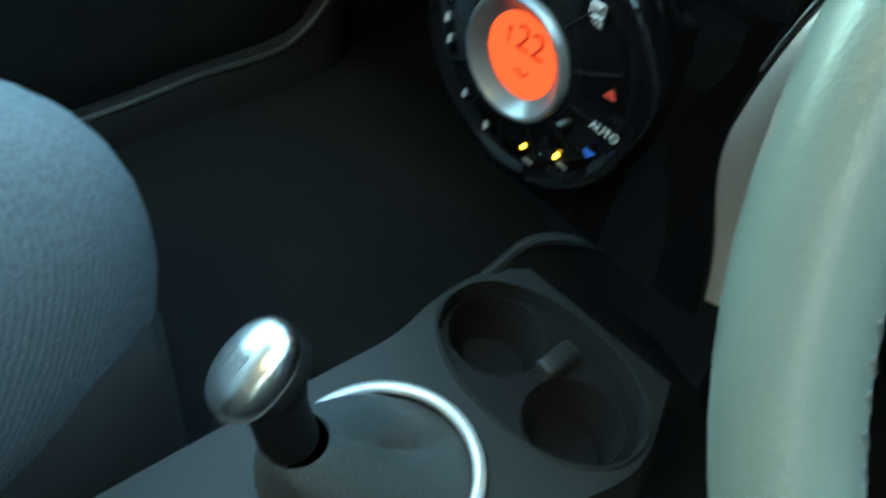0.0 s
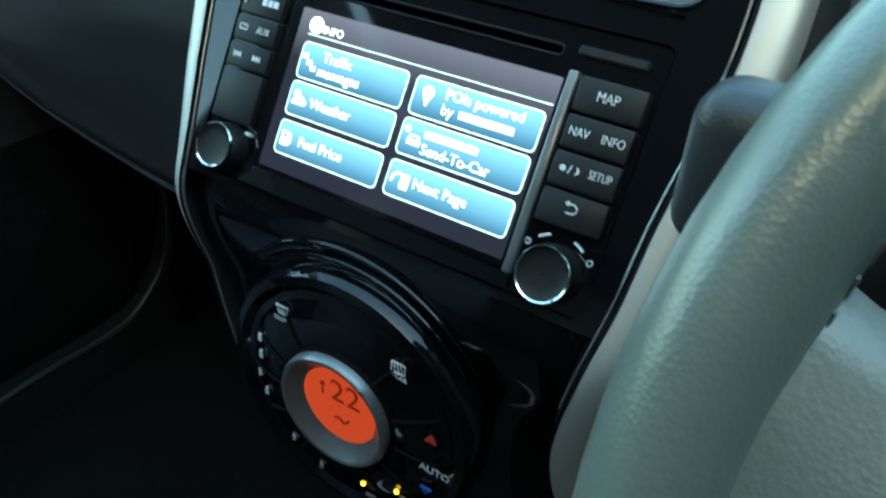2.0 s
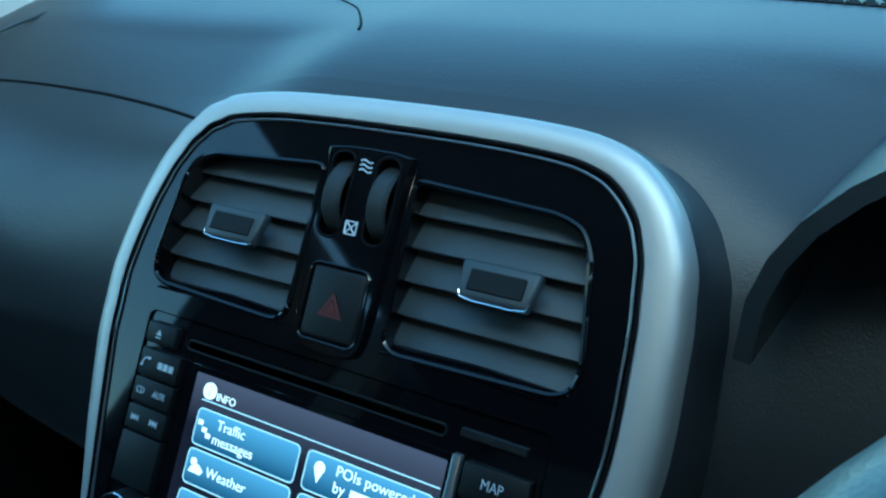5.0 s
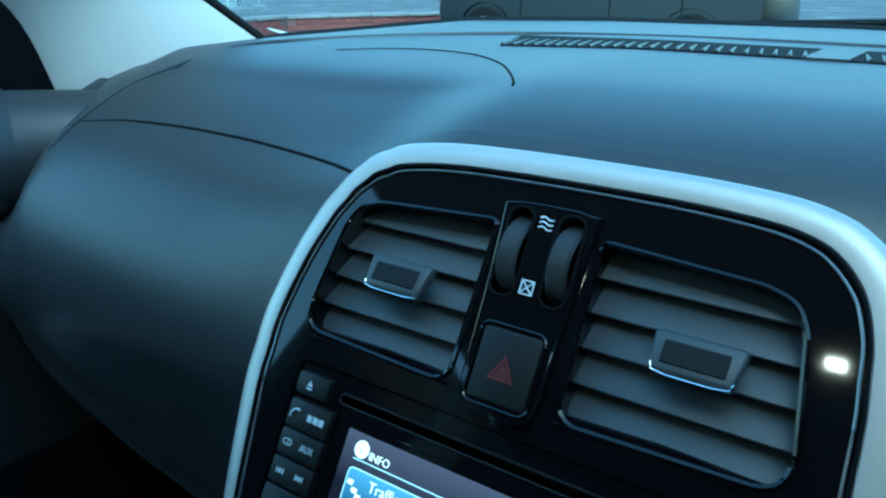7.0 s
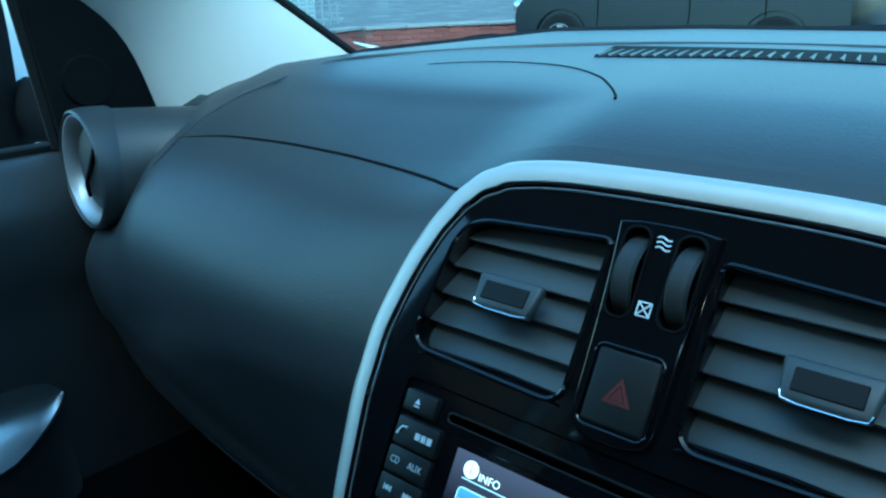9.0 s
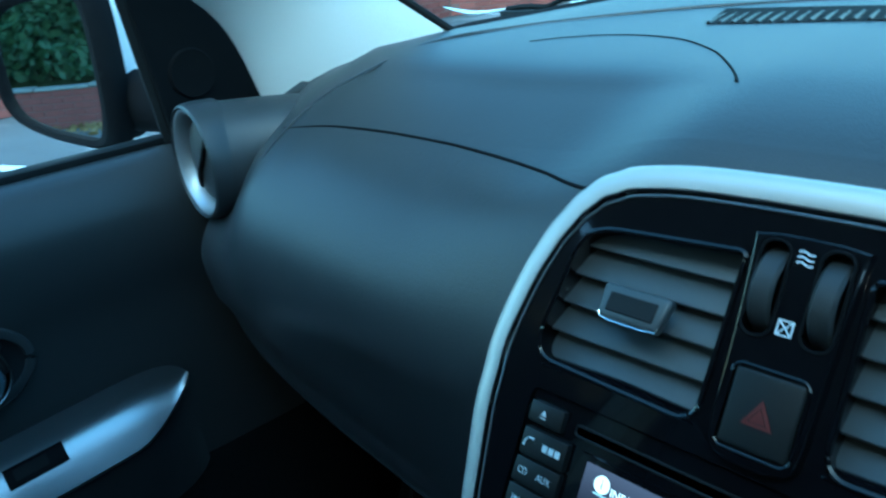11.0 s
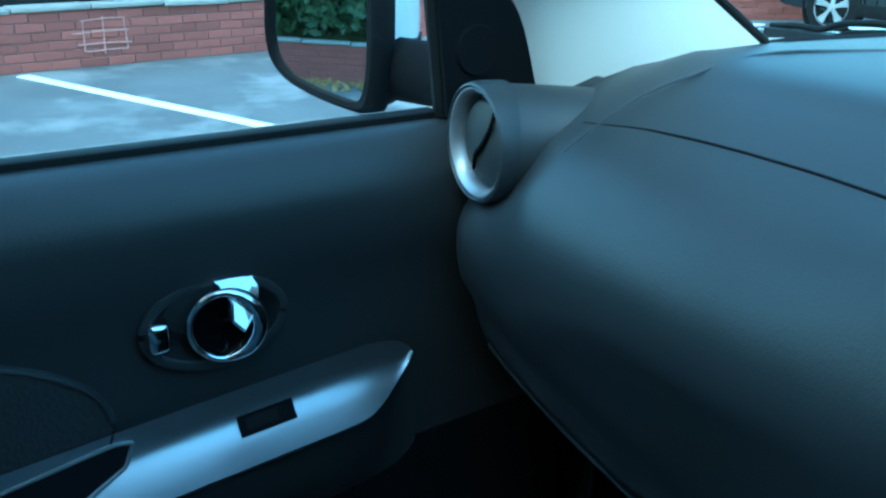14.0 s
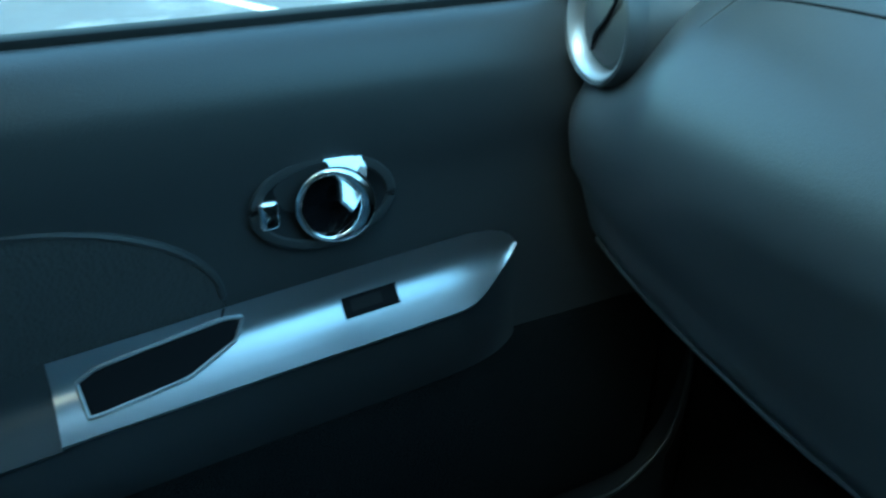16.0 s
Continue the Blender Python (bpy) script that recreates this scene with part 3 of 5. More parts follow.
for k, (x, v) in enumerate(outline):
    a, b = Vector(outline[max(0, k - 1)]), Vector(outline[min(len(outline) - 1, k + 1)])
    t = (b - a).normalized()
    q = smooth01(-0.06, 0.06, x)
    w = q * interp(RIGHT_WIDTH, v) + (1 - q) * interp(LEFT_WIDTH, v)
    turned = 0.018 * smooth01(0.075, 0.19, -v) * q
    secs.append(trim_section(x, face_depth(v) + turned, v, t.y, -t.x, w, 0.001 * (1 - q)))
    edge = secs[-1][-1]
    wall.append([(edge[0] + t.y * o, edge[1] + d, edge[2] - t.x * o) for o, d in ((-0.0006, -0.001), (0.0008, 0.002), (0.0022, 0.012), (0.0045, 0.035), (0.009, 0.075))])
part("silver_surround", loft(secs), SILVER, stack, "silver painted surround strip")
part("surround_flank", loft(wall), SOFT, stack)
joint = [p for p in outline if p[0] < 0 or p[1] > -0.085]
part("surround_bead", sweep([(x * 0.982, face_depth(v) - 0.0006, v - 0.0022 * smooth01(0.12, 0.15, v)) for x, v in joint], 0.0006, 6), DIALRING, stack)
part("surround_seam", sweep([(x, face_depth(v) - 0.0010, v) for x, v in joint], 0.0007, 6), SEAM, stack)


def vent(name, hole, x0, x1, tab):
    cx = (x0 + x1) / 2
    air_vent = part(name, plate(hole, [], 0.05, 0.052), SEAM, stack)
    wall = [[(x, 0.004, z) for x, z in hole], [(cx + (x - cx) * 0.995, 0.05, 0.104 + (z - 0.104) * 0.99) for x, z in hole]]
    for w in wall:
        w.append(w[0])
    part("vent_wall", loft(wall), GLOSS, air_vent)
    part("vent_rim", sweep([(x, -0.0002, z) for x, z in hole], 0.0013, 6, closed=True), GLOSS, air_vent)
    lo, hi = (x0 + 0.003, x1 - 0.001) if cx < 0 else (x0 + 0.001, x1 - 0.003)
    part("vent_ledge", sheet([[(x, y, z - 0.001 * abs(x - cx) / 0.04) for x in np.linspace(lo, hi, 9)] for y, z in ((-0.0012, 0.0690), (0.002, 0.0712), (0.012, 0.0745))], 0.0006, (0, -1, 1)), GLOSS, air_vent)
    for k in range(5):
        z = 0.1320 - 0.0137 * k
        lo, hi = (x0 - 0.0035, x1 + 0.0005) if cx < 0 else (x0 - 0.0005, x1 + 0.0035)
        bm = rbox(lo, -0.0009, -0.0080, hi, 0.0009, 0.0080, 0.0008, 2)
        bm.transform(pose(0, 0.0112, z, -29, 0, 0))
        part("slat", bm, SLAT, air_vent)
    for k in range(4):
        x = x0 + (x1 - x0) * (k + 0.5) / 4
        part("back_vane", rbox(x - 0.0006, 0.03, 0.072, x + 0.0006, 0.046, 0.136, 0), BLACK, air_vent)
    t = rbox(-0.0165, -0.003, -0.0078, 0.0165, 0.003, 0.0078, 0.002, 3)
    for v in t.verts:
        v.co.x *= 1 - 0.12 * (v.co.z < 0)
    t.transform(pose(tab, -0.001, 0.1042, -12, 0, 0))
    part("tab", t, SLAT, air_vent)
    t = rbox(-0.0115, -0.0006, -0.0042, 0.0115, 0.0006, 0.0042, 0.0004, 1)
    t.transform(pose(tab, -0.0040, 0.1046, -12, 0, 0))
    part("tab_inset", t, BLACK, air_vent)
    part("tab_chrome", sweep([(tab + dx, -0.0052 + 0.0006 * abs(dx) * 100, 0.0968 + dz) for dx, dz in ((-0.0145, 0.003), (-0.0135, 0.0005), (-0.008, -0.0003), (0.008, -0.0003), (0.0135, 0.0005), (0.0145, 0.003))], 0.00042, 6), CHROME, air_vent)
    return air_vent


vent("air_vent", vent_hole_l, -0.103, -0.0235, -0.0625)
vent("air_vent", vent_hole_r, 0.0235, 0.103, 0.0685)

for sx in (-0.0112, 0.0112):
    bm = lathe([(0.0158, -0.0046), (0.0170, -0.0034), (0.0170, 0.0034), (0.0158, 0.0046)], 48, "x")
    bm.transform(pose(sx, 0.0088, 0.1265))
    part("thumbwheel", bm, RIBBED, stack)
    part("thumbwheel_rim", sweep([(x, -0.0036, z) for x, z in rrect(sx - 0.0058, 0.1082, sx + 0.0058, 0.1448, 0.005)], 0.0007, 6, closed=True), SEAM, stack)
for k in range(3):
    part("airflow_mark", sweep([(-0.0030 + q * 0.0030, -0.0038, 0.1378 + 0.0020 * k + 0.0006 * math.sin(q * 3)) for q in np.linspace(0, 2, 9)], 0.00038, 5), WHITE, stack)
part("closed_mark", plate(rrect(-0.0033, 0.1107, 0.0027, 0.1167, 0.0003, 2), [rrect(-0.0027, 0.1113, 0.0021, 0.1161, 0.0002, 2)], -0.0040, -0.0032), WHITE, stack)
for s in (-1, 1):
    part("closed_mark_cross", sweep([(-0.0003 - 0.0023 * s, -0.0038, 0.1114), (-0.0003 + 0.0023 * s, -0.0038, 0.1160)], 0.0004, 5), WHITE, stack)
hz = part("hazard_button", rbox(-0.0136, -0.0040, 0.0664, 0.0136, 0.012, 0.0966, 0.002, 3), KEYCAP, stack)
part("hazard_rim", sweep([(x, -0.0036, z) for x, z in hazard_hole], 0.0007, 6, closed=True), GLOSS, stack)
tri = [(-0.006, 0.0762), (0.006, 0.0762), (0.0, 0.0865)]
part("hazard_triangle", plate(tri, [[(x * 0.62, 0.0795 + (z - 0.0795) * 0.62) for x, z in tri]], -0.0044, -0.0036), RED, hz)
part("hazard_triangle", plate([(x * 0.52, 0.0795 + (z - 0.0795) * 0.52) for x, z in tri], [], -0.0044, -0.0036), RED, hz)

# raised column that carries the thumbwheels and the hazard button
col_r = spline([(0.0215, 0.1465), (0.0203, 0.132), (0.0190, 0.108), (0.0184, 0.085), (0.0180, 0.072), (0.0155, 0.0635), (0.008, 0.0608), (0.0, 0.0604)], 30)
col_line = [(0.0, 0.1480), (0.012, 0.1478)] + [tuple(p) for p in col_r] + [(-x, z) for x, z in col_r[-2::-1]] + [(-0.012, 0.1478)]
col_top = [(x * 0.93, 0.104 + (z - 0.104) * 0.975) for x, z in col_line]
part("column_face", plate(col_top, [hazard_hole, *wheel_holes], -0.0034, 0.0005), GLOSS, stack)
flank = [[(x * g, y, 0.104 + (z - 0.104) * h) for x, z in col_line + col_line[:1]] for g, h, y in ((1.0, 1.0, 0.001), (0.985, 0.995, -0.0018), (0.955, 0.985, -0.0032), (0.925, 0.974, -0.0035))]
part("column_flank", loft(flank), GLOSS, stack)

# ---- head unit ----
unit = thing("head_unit", "black navigation radio with a lit blue menu screen", "car radio", at=HEAD)
# face with openings for the disc slot
disc_slot = rrect(-0.0745, 0.0445, 0.0600, 0.0490, 0.0018, 3)
part("body", plate(rrect(-0.1008, -0.0468, 0.1008, 0.0568, 0.0035), [disc_slot], 0.0015, 0.04), GLOSS, unit)
part("slot_shadow", plate(rrect(-0.075, 0.044, 0.0605, 0.0495, 0.002, 3), [], 0.02, 0.022), SEAM, unit)
part("disc_slot_lip", sweep([(x, 0.0012, z) for x, z in disc_slot], 0.0006, 5, closed=True), BLACK, unit)
part("card_slot", rbox(0.066, 0.0, 0.0465, 0.094, 0.004, 0.0505, 0.0008, 1), KEYCAP, unit)
screen = part("screen", rbox(-0.0645, 0.0, -0.0365, 0.0645, 0.003, 0.0372, 0.0002, 1), SCREENBG, unit, "lit menu screen", smooth=0)
part("screen_mask", plate(rrect(-0.0695, -0.0385, 0.0675, 0.0395, 0.001, 2), [rrect(-0.0642, -0.0362, 0.0642, 0.0369, 0.0006, 2)], -0.0002, 0.0018), GLOSS, unit)
part("side_ledge", rbox(0.0655, -0.0012, -0.040, 0.0695, 0.002, 0.0405, 0.0008, 2), DIALRING, unit)
part("bottom_ledge", loft([[(-0.072, -0.0005, -0.038), (-0.07, -0.004, -0.0462)], [(0.02, -0.0005, -0.039), (0.02, -0.003, -0.0462)], [(0.0695, 0.0, -0.0405), (0.0695, -0.001, -0.0462)]]), GLOSS, unit)
ROWS = ((0.0067, 0.0225), (-0.0103, 0.0047), (-0.0282, -0.0133))
COLS = ((-0.0577, -0.0008), (0.0035, 0.0624))
for x0, x1 in COLS:
    for z0, z1 in ROWS:
        cz = (z0 + z1) / 2
        bm = plate(rrect(x0, z0 - cz, x1, z1 - cz, 0.0022, 4), [], -0.0006, 0.0)
        b = part("touch_button", bm, BLUEBTN, screen, smooth=0, at=Matrix.Translation((0, 0, cz)))
        part("button_edge", sweep([(x, -0.0006, z) for x, z in rrect(x0, z0, x1, z1, 0.0022, 4)], 0.00035, 4, closed=True), SCREENLINE, screen)
part("header_line", rbox(-0.0577, -0.0005, 0.0258, 0.0636, 0.0, 0.0263, 0), SCREENLINE, screen)
part("info_icon", plate(circle(-0.0545, 0.0305, 0.0037, n=24), [rrect(-0.0549, 0.0283, -0.0541, 0.0312, 0.0002, 1), rrect(-0.0549, 0.0319, -0.0541, 0.0327, 0.0002, 1)], -0.0005, 0.0), SCREENTEXT, screen)


def words(text, size, x, z, mat=None, align="LEFT", parent=None, y=-0.0009, stretch=1.0):
    return lettering(text, size, x, z, y, mat or SCREENTEXT, parent or screen, align=align, stretch=stretch)


words("INFO", 0.0048, -0.0497, 0.0292)
words("Traffic", 0.0062, -0.0455, 0.0178)
words("messages", 0.0062, -0.0465, 0.0114)
words("Weather", 0.0062, -0.0455, -0.0030)
words("Fuel Price", 0.0062, -0.0455, -0.0208)
words("POIs powered", 0.0062, 0.0185, 0.0182)
words("by", 0.0062, 0.0185, 0.0118)
part("masked_name_bar", rbox(0.0270, -0.0010, 0.0103, 0.0520, -0.0006, 0.0133, 0), SCREENTEXT, screen)
part("masked_name_bar", rbox(0.0150, -0.0010, -0.0012, 0.0400, -0.0006, 0.0018, 0), SCREENTEXT, screen)
words("Send-To-Car", 0.0062, 0.0150, -0.0061)
words("Next Page", 0.0062, 0.0165, -0.0205)
# menu pictures
part("pin_icon", plate(circle(0.0105, 0.0170, 0.0026, n=18), [], -0.001, -0.0006), SCREENTEXT, screen)
part("pin_tip", plate([(0.0083, 0.0158), (0.0127, 0.0158), (0.0105, 0.0110)], [], -0.001, -0.0006), SCREENTEXT, screen)
part("cloud_icon", plate([(x, z) for x, z in ((-0.0555, -0.0052), (-0.0485, -0.0052), (-0.0475, -0.0035), (-0.049, -0.0022), (-0.051, -0.001), (-0.0525, -0.0016), (-0.0545, -0.0028))], [], -0.001, -0.0006), SCREENTEXT, screen)
part("sun_icon", plate(circle(-0.0535, -0.0005, 0.0017, n=14), [], -0.001, -0.0006), SCREENTEXT, screen)
part("pump_icon", plate(rrect(-0.0553, -0.0242, -0.0513, -0.0178, 0.0005, 2), [rrect(-0.0546, -0.0206, -0.0520, -0.0188, 0.0002, 1)], -0.001, -0.0006), SCREENTEXT, screen)
part("pump_hose", sweep([(-0.0508, -0.0009, -0.0235), (-0.0500, -0.0009, -0.0225), (-0.0499, -0.0009, -0.0195), (-0.0508, -0.0009, -0.0182)], 0.0003, 5), SCREENTEXT, screen)
for dx, dz in ((-0.055, 0.0165), (-0.052, 0.0138), (-0.0495, 0.0118)):
    part("traffic_icon", rbox(dx - 0.0015, -0.001, dz - 0.001, dx + 0.0015, -0.0006, dz + 0.0012, 0.0003, 1), SCREENTEXT, screen)
part("car_icon", plate([(0.0075, -0.0055), (0.0137, -0.0055), (0.0137, -0.0035), (0.0125, -0.0013), (0.0087, -0.0013), (0.0075, -0.0035)], [rrect(0.0088, -0.0032, 0.0124, -0.0019, 0.0002, 1)], -0.001, -0.0006), SCREENTEXT, screen)
part("send_icon", plate(circle(0.0065, 0.0005, 0.0014, n=12), [], -0.001, -0.0006), SCREENTEXT, screen)
part("page_icon", rbox(0.0105, -0.001, -0.0243, 0.0145, -0.0006, -0.0178, 0.0002, 1), SCREENTEXT, screen)
part("page_arrow", sweep([(0.0058, -0.0009, -0.0222), (0.0066, -0.0009, -0.0195), (0.0082, -0.0009, -0.0182), (0.0098, -0.0009, -0.0182)], 0.0006, 5), SCREENTEXT, screen)

# keys
KEYS_R = ((0.0262, 0.0397), (0.0122, 0.0252), (-0.0022, 0.0112), (-0.0165, -0.0032))
for z0, z1 in KEYS_R:
    part("key", rbox(0.0712, -0.0022, z0, 0.0982, 0.006, z1, 0.0012, 2), KEYCAP, unit)
words("MAP", 0.0054, 0.0842, 0.0332, WHITE, "CENTER", unit, -0.0025, 0.85)
words("NAV", 0.0048, 0.0778, 0.0188, WHITE, "CENTER", unit, -0.0025, 0.85)
words("INFO", 0.0048, 0.0915, 0.0188, WHITE, "CENTER", unit, -0.0025, 0.85)
words("SETUP", 0.0047, 0.0912, 0.0053, WHITE, "CENTER", unit, -0.0025, 0.70)
part("daylight_mark", plate(circle(0.0762, 0.0050, 0.0012, n=12), [], -0.0027, -0.002), WHITE, unit)
part("slash_mark", sweep([(0.0786, -0.0025, 0.0034), (0.0796, -0.0025, 0.0066)], 0.00028, 4), WHITE, unit)
part("moon_mark", plate([(0.0814, 0.0066), (0.0827, 0.0058), (0.0829, 0.0044), (0.0814, 0.0034), (0.0820, 0.0046), (0.0820, 0.0056)], [], -0.0027, -0.002), WHITE, unit)
part("return_mark", sweep([(0.0823, -0.0025, -0.0070), (0.0857, -0.0025, -0.0070), (0.0871, -0.0025, -0.0081), (0.0871, -0.0025, -0.0094), (0.0857, -0.0025, -0.0105), (0.0831, -0.0025, -0.0105)], 0.0004, 5), WHITE, unit)
part("return_arrow", plate([(0.0817, -0.0070), (0.0833, -0.0058), (0.0833, -0.0082)], [], -0.0028, -0.0022), WHITE, unit)
for k, (z0, z1) in enumerate(((0.0272, 0.0400), (0.0145, 0.0265), (0.0020, 0.0138), (-0.0225, 0.0013))):
    part("key", rbox(-0.0985, -0.0022, z0, -0.0738, 0.006, z1, 0.0012, 2), KEYCAP, unit)
part("eject_key", rbox(-0.0988, -0.0022, 0.0425, -0.0800, 0.006, 0.0525, 0.0015, 2), KEYCAP, unit)
part("eject_mark", plate([(-0.0917, 0.0468), (-0.0887, 0.0468), (-0.0902, 0.0492)], [], -0.0027, -0.002), WHITE, unit)
part("eject_mark", rbox(-0.0917, -0.0027, 0.0454, -0.0887, -0.002, 0.0460, 0), WHITE, unit)
part("phone_mark", sweep(spline([(-0.0962, -0.0026, 0.0316), (-0.0954, -0.0026, 0.0342), (-0.0937, -0.0026, 0.0356), (-0.0914, -0.0026, 0.0356)], 10), [0.0007, 0.0006, 0.0004, 0.0004, 0.0004, 0.0004, 0.0004, 0.0004, 0.0006, 0.0007], 5), WHITE, unit)
for k in range(3):
    part("illegible_bar", rbox(-0.0860 + 0.0034 * k, -0.0026, 0.0322, -0.0834 + 0.0034 * k, -0.002, 0.0352, 0), WHITE, unit)
words("CD", 0.0044, -0.0929, 0.0206, WHITE, "CENTER", unit, -0.0025, 0.85)
words("AUX", 0.0044, -0.0812, 0.0206, WHITE, "CENTER", unit, -0.0025, 0.85)
for x, s in ((-0.0920, -1), (-0.0807, 1)):
    for k in (0, 1):
        xx = x + (k - 0.5) * 0.002
        part("skip_mark", plate([(xx + s * 0.001, 0.0081), (xx - s * 0.001, 0.0095), (xx - s * 0.001, 0.0067)], [], -0.0027, -0.002), WHITE, unit)
    part("skip_bar", rbox(x + s * 0.0022 - 0.0002, -0.0027, 0.0067, x + s * 0.0022 + 0.0002, -0.002, 0.0095, 0), WHITE, unit)


def knob(x, z, r):
    k = part("knob", lathe([(r * 1.06, 0.004), (r * 1.06, -0.001), (r, -0.0065), (r * 0.96, -0.0088), (r * 0.9, -0.0095)], 40), KEYCAP, unit, at=Matrix.Translation((x, 0, z)))
    part("knob_band", lathe([(r * 0.965, -0.0085), (r * 0.985, -0.0096), (r * 0.955, -0.0102), (r * 0.90, -0.0098)], 40), CHROME, k)
    part("knob_cap", lathe([(r * 0.91, -0.0097), (r * 0.86, -0.0092), (r * 0.5, -0.0086), (0.0004, -0.0084)], 40), KEYCAP, k)
    return k


knob(-0.0845, -0.0345, 0.0107)
knob(0.0848, -0.0345, 0.0112)
for a0 in (62, 118):
    part("zoom_mark", sweep([(0.0848 + 0.0152 * math.cos(radians(a)), -0.0004, -0.0345 + 0.0152 * math.sin(radians(a))) for a in np.linspace(a0 - 9, a0 + 9, 7)], 0.0006, 5), WHITE, unit)
for a in (35, 145):
    part("zoom_glass", sweep([(0.0848 + 0.0158 * math.cos(radians(a)) + x, -0.0004, -0.0345 + 0.0158 * math.sin(radians(a)) + z) for x, z in circle(0, 0, 0.0011, n=10)], 0.0003, 4, closed=True), WHITE, unit)
part("volume_mark", rbox(-0.0765, -0.0006, -0.0262, -0.0725, 0.0017, -0.0248, 0), WHITE, unit)

# ---- climate control ----
DIAL = pose(0.0, -0.0385, 0.771, 0, 0, 0)
climate = thing("climate_control", "round glossy black climate panel with an orange display", "climate control", at=DIAL)
part("base_ring", lathe([(0.071, 0.03), (0.0705, 0.004), (0.068, -0.001), (0.064, -0.002), (0.06, 0.0005), (0.056, 0.0)], 72), GLOSS, climate)
for rr in (0.0755, 0.081):
    part("dial_ridge", sweep([(rr * math.cos(a), 0.004 + 0.25 * (rr - 0.07), rr * math.sin(a)) for a in np.linspace(radians(35), radians(145), 30)], [0.0003 + 0.0014 * math.sin(math.pi * k / 29) for k in range(30)], 8), GLOSS, climate)
part("face", lathe([(0.058, 0.012), (0.0565, 0.001), (0.05, -0.002), (0.04, -0.0045), (0.033, -0.0052), (0.028, -0.005)], 72), GLOSS, climate)
part("dial_ring", lathe([(0.0312, -0.002), (0.0312, -0.0082), (0.0300, -0.0100), (0.0283, -0.0098), (0.0222, -0.0036), (0.0208, -0.0030)], 64), DIALRING, climate, "satin silver rotary ring")
disp = part("display", lathe([(0.0226, 0.0005), (0.0226, -0.0027), (0.0222, -0.0033), (0.0004, -0.0033)], 48), ORANGE, climate, "glowing orange display")
lettering("22", 0.0185, 0.0040, 0.0085, -0.0036, SEGMENT, disp)
part("fan_mark", sweep(spline([(-0.0025, -0.0036, -0.0085), (0.0005, -0.0036, -0.0075), (0.003, -0.0036, -0.0095), (0.006, -0.0036, -0.0065)], 10), 0.0007, 5), SEGMENT, disp)
part("mode_figure", plate(circle(-0.0095, 0.0095, 0.0014, n=12), [], -0.0038, -0.0033), SEGMENT, disp)
part("mode_figure", rbox(-0.0102, -0.0038, 0.003, -0.0088, -0.0033, 0.0072, 0.0003, 1), SEGMENT, disp)


def polar(r, a):
    return r * math.cos(radians(a)), r * math.sin(radians(a))


def cone_y(r):
    """The height of the panel's face at a radius."""
    return interp(((0.029, -0.0052), (0.033, -0.0052), (0.04, -0.0045), (0.05, -0.002), (0.0565, 0.001), (0.06, 0.0005), (0.066, -0.002)), r) - 0.0006


# gaps between the keys of the ring
for a in (20, -8, -36, -64, -92, -120, -148, -176, 160, 52, 128):
    pts = [(*polar(r, a), cone_y(r)) for r in (0.034, 0.04, 0.046, 0.052, 0.056)]
    part("key_gap", sweep([(x, y, z) for x, z, y in pts], 0.0007, 5), SEAM, climate)
x, z = polar(0.051, 50)
part("demist_mark", sweep([(px, cone_y(0.05), pz) for px, pz in rrect(x - 0.0035, z - 0.001, x + 0.0035, z + 0.0045, 0.0008, 2)], 0.0005, 4, closed=True), WHITE, climate)
for k in (-1, 0, 1):
    part("demist_wave", sweep([(x + 0.0017 * k + 0.0004 * math.sin(q * 6), cone_y(0.05) - 0.0002, z + 0.0005 + q * 0.0034) for q in np.linspace(0, 1, 6)], 0.0003, 4), WHITE, climate)
lettering("REAR", 0.0036, x + 0.0003, z - 0.0036, cone_y(0.05), WHITE, climate)
x, z = polar(0.051, 130)
part("demist_mark", sweep([(px, cone_y(0.05), pz) for px, pz in ((x - 0.0035, z + 0.0045), (x + 0.0035, z + 0.0045), (x + 0.0022, z), (x - 0.0022, z))], 0.0005, 4, closed=True), WHITE, climate)
for k in (-1, 0, 1):
    part("demist_wave", sweep([(x + 0.0013 * k + 0.0004 * math.sin(q * 6), cone_y(0.05) - 0.0002, z + q * 0.0034) for q in np.linspace(0, 1, 6)], 0.0003, 4), WHITE, climate)
lettering("FRONT", 0.0034, x, z - 0.0036, cone_y(0.05), WHITE, climate)
x, z = 0.0555, -0.0070
lettering("AUTO", 0.0058, x, z, -0.0052, WHITE, climate)
part("warm_mark", plate([(0.0485, 0.0085), (0.0545, 0.0085), (0.0515, 0.0128)], [], cone_y(0.05) - 0.0015, cone_y(0.05)), material("red_mark", (0.5, 0.05, 0.03), 0.5), climate)
part("cool_mark", plate([(0.0475, -0.0225), (0.0535, -0.0225), (0.0505, -0.0262)], [], cone_y(0.05) - 0.0015, cone_y(0.05)), material("blue_mark", (0.03, 0.10, 0.4), 0.5), climate)
for x, z in ((0.0140, -0.0450), (0.0340, -0.0370)):
    part("indicator", plate(circle(x, z, 0.0012, n=14), [], cone_y(0.047) - 0.0004, cone_y(0.047) + 0.0008), AMBER, climate, "lit amber indicator")
for a in (-72, -48):
    x, z = polar(0.0562, a)
    part("illegible_bar", rbox(x - 0.003, cone_y(0.054) - 0.0012, z - 0.001, x + 0.003, cone_y(0.054), z + 0.001, 0.0003, 1), THREAD, climate)
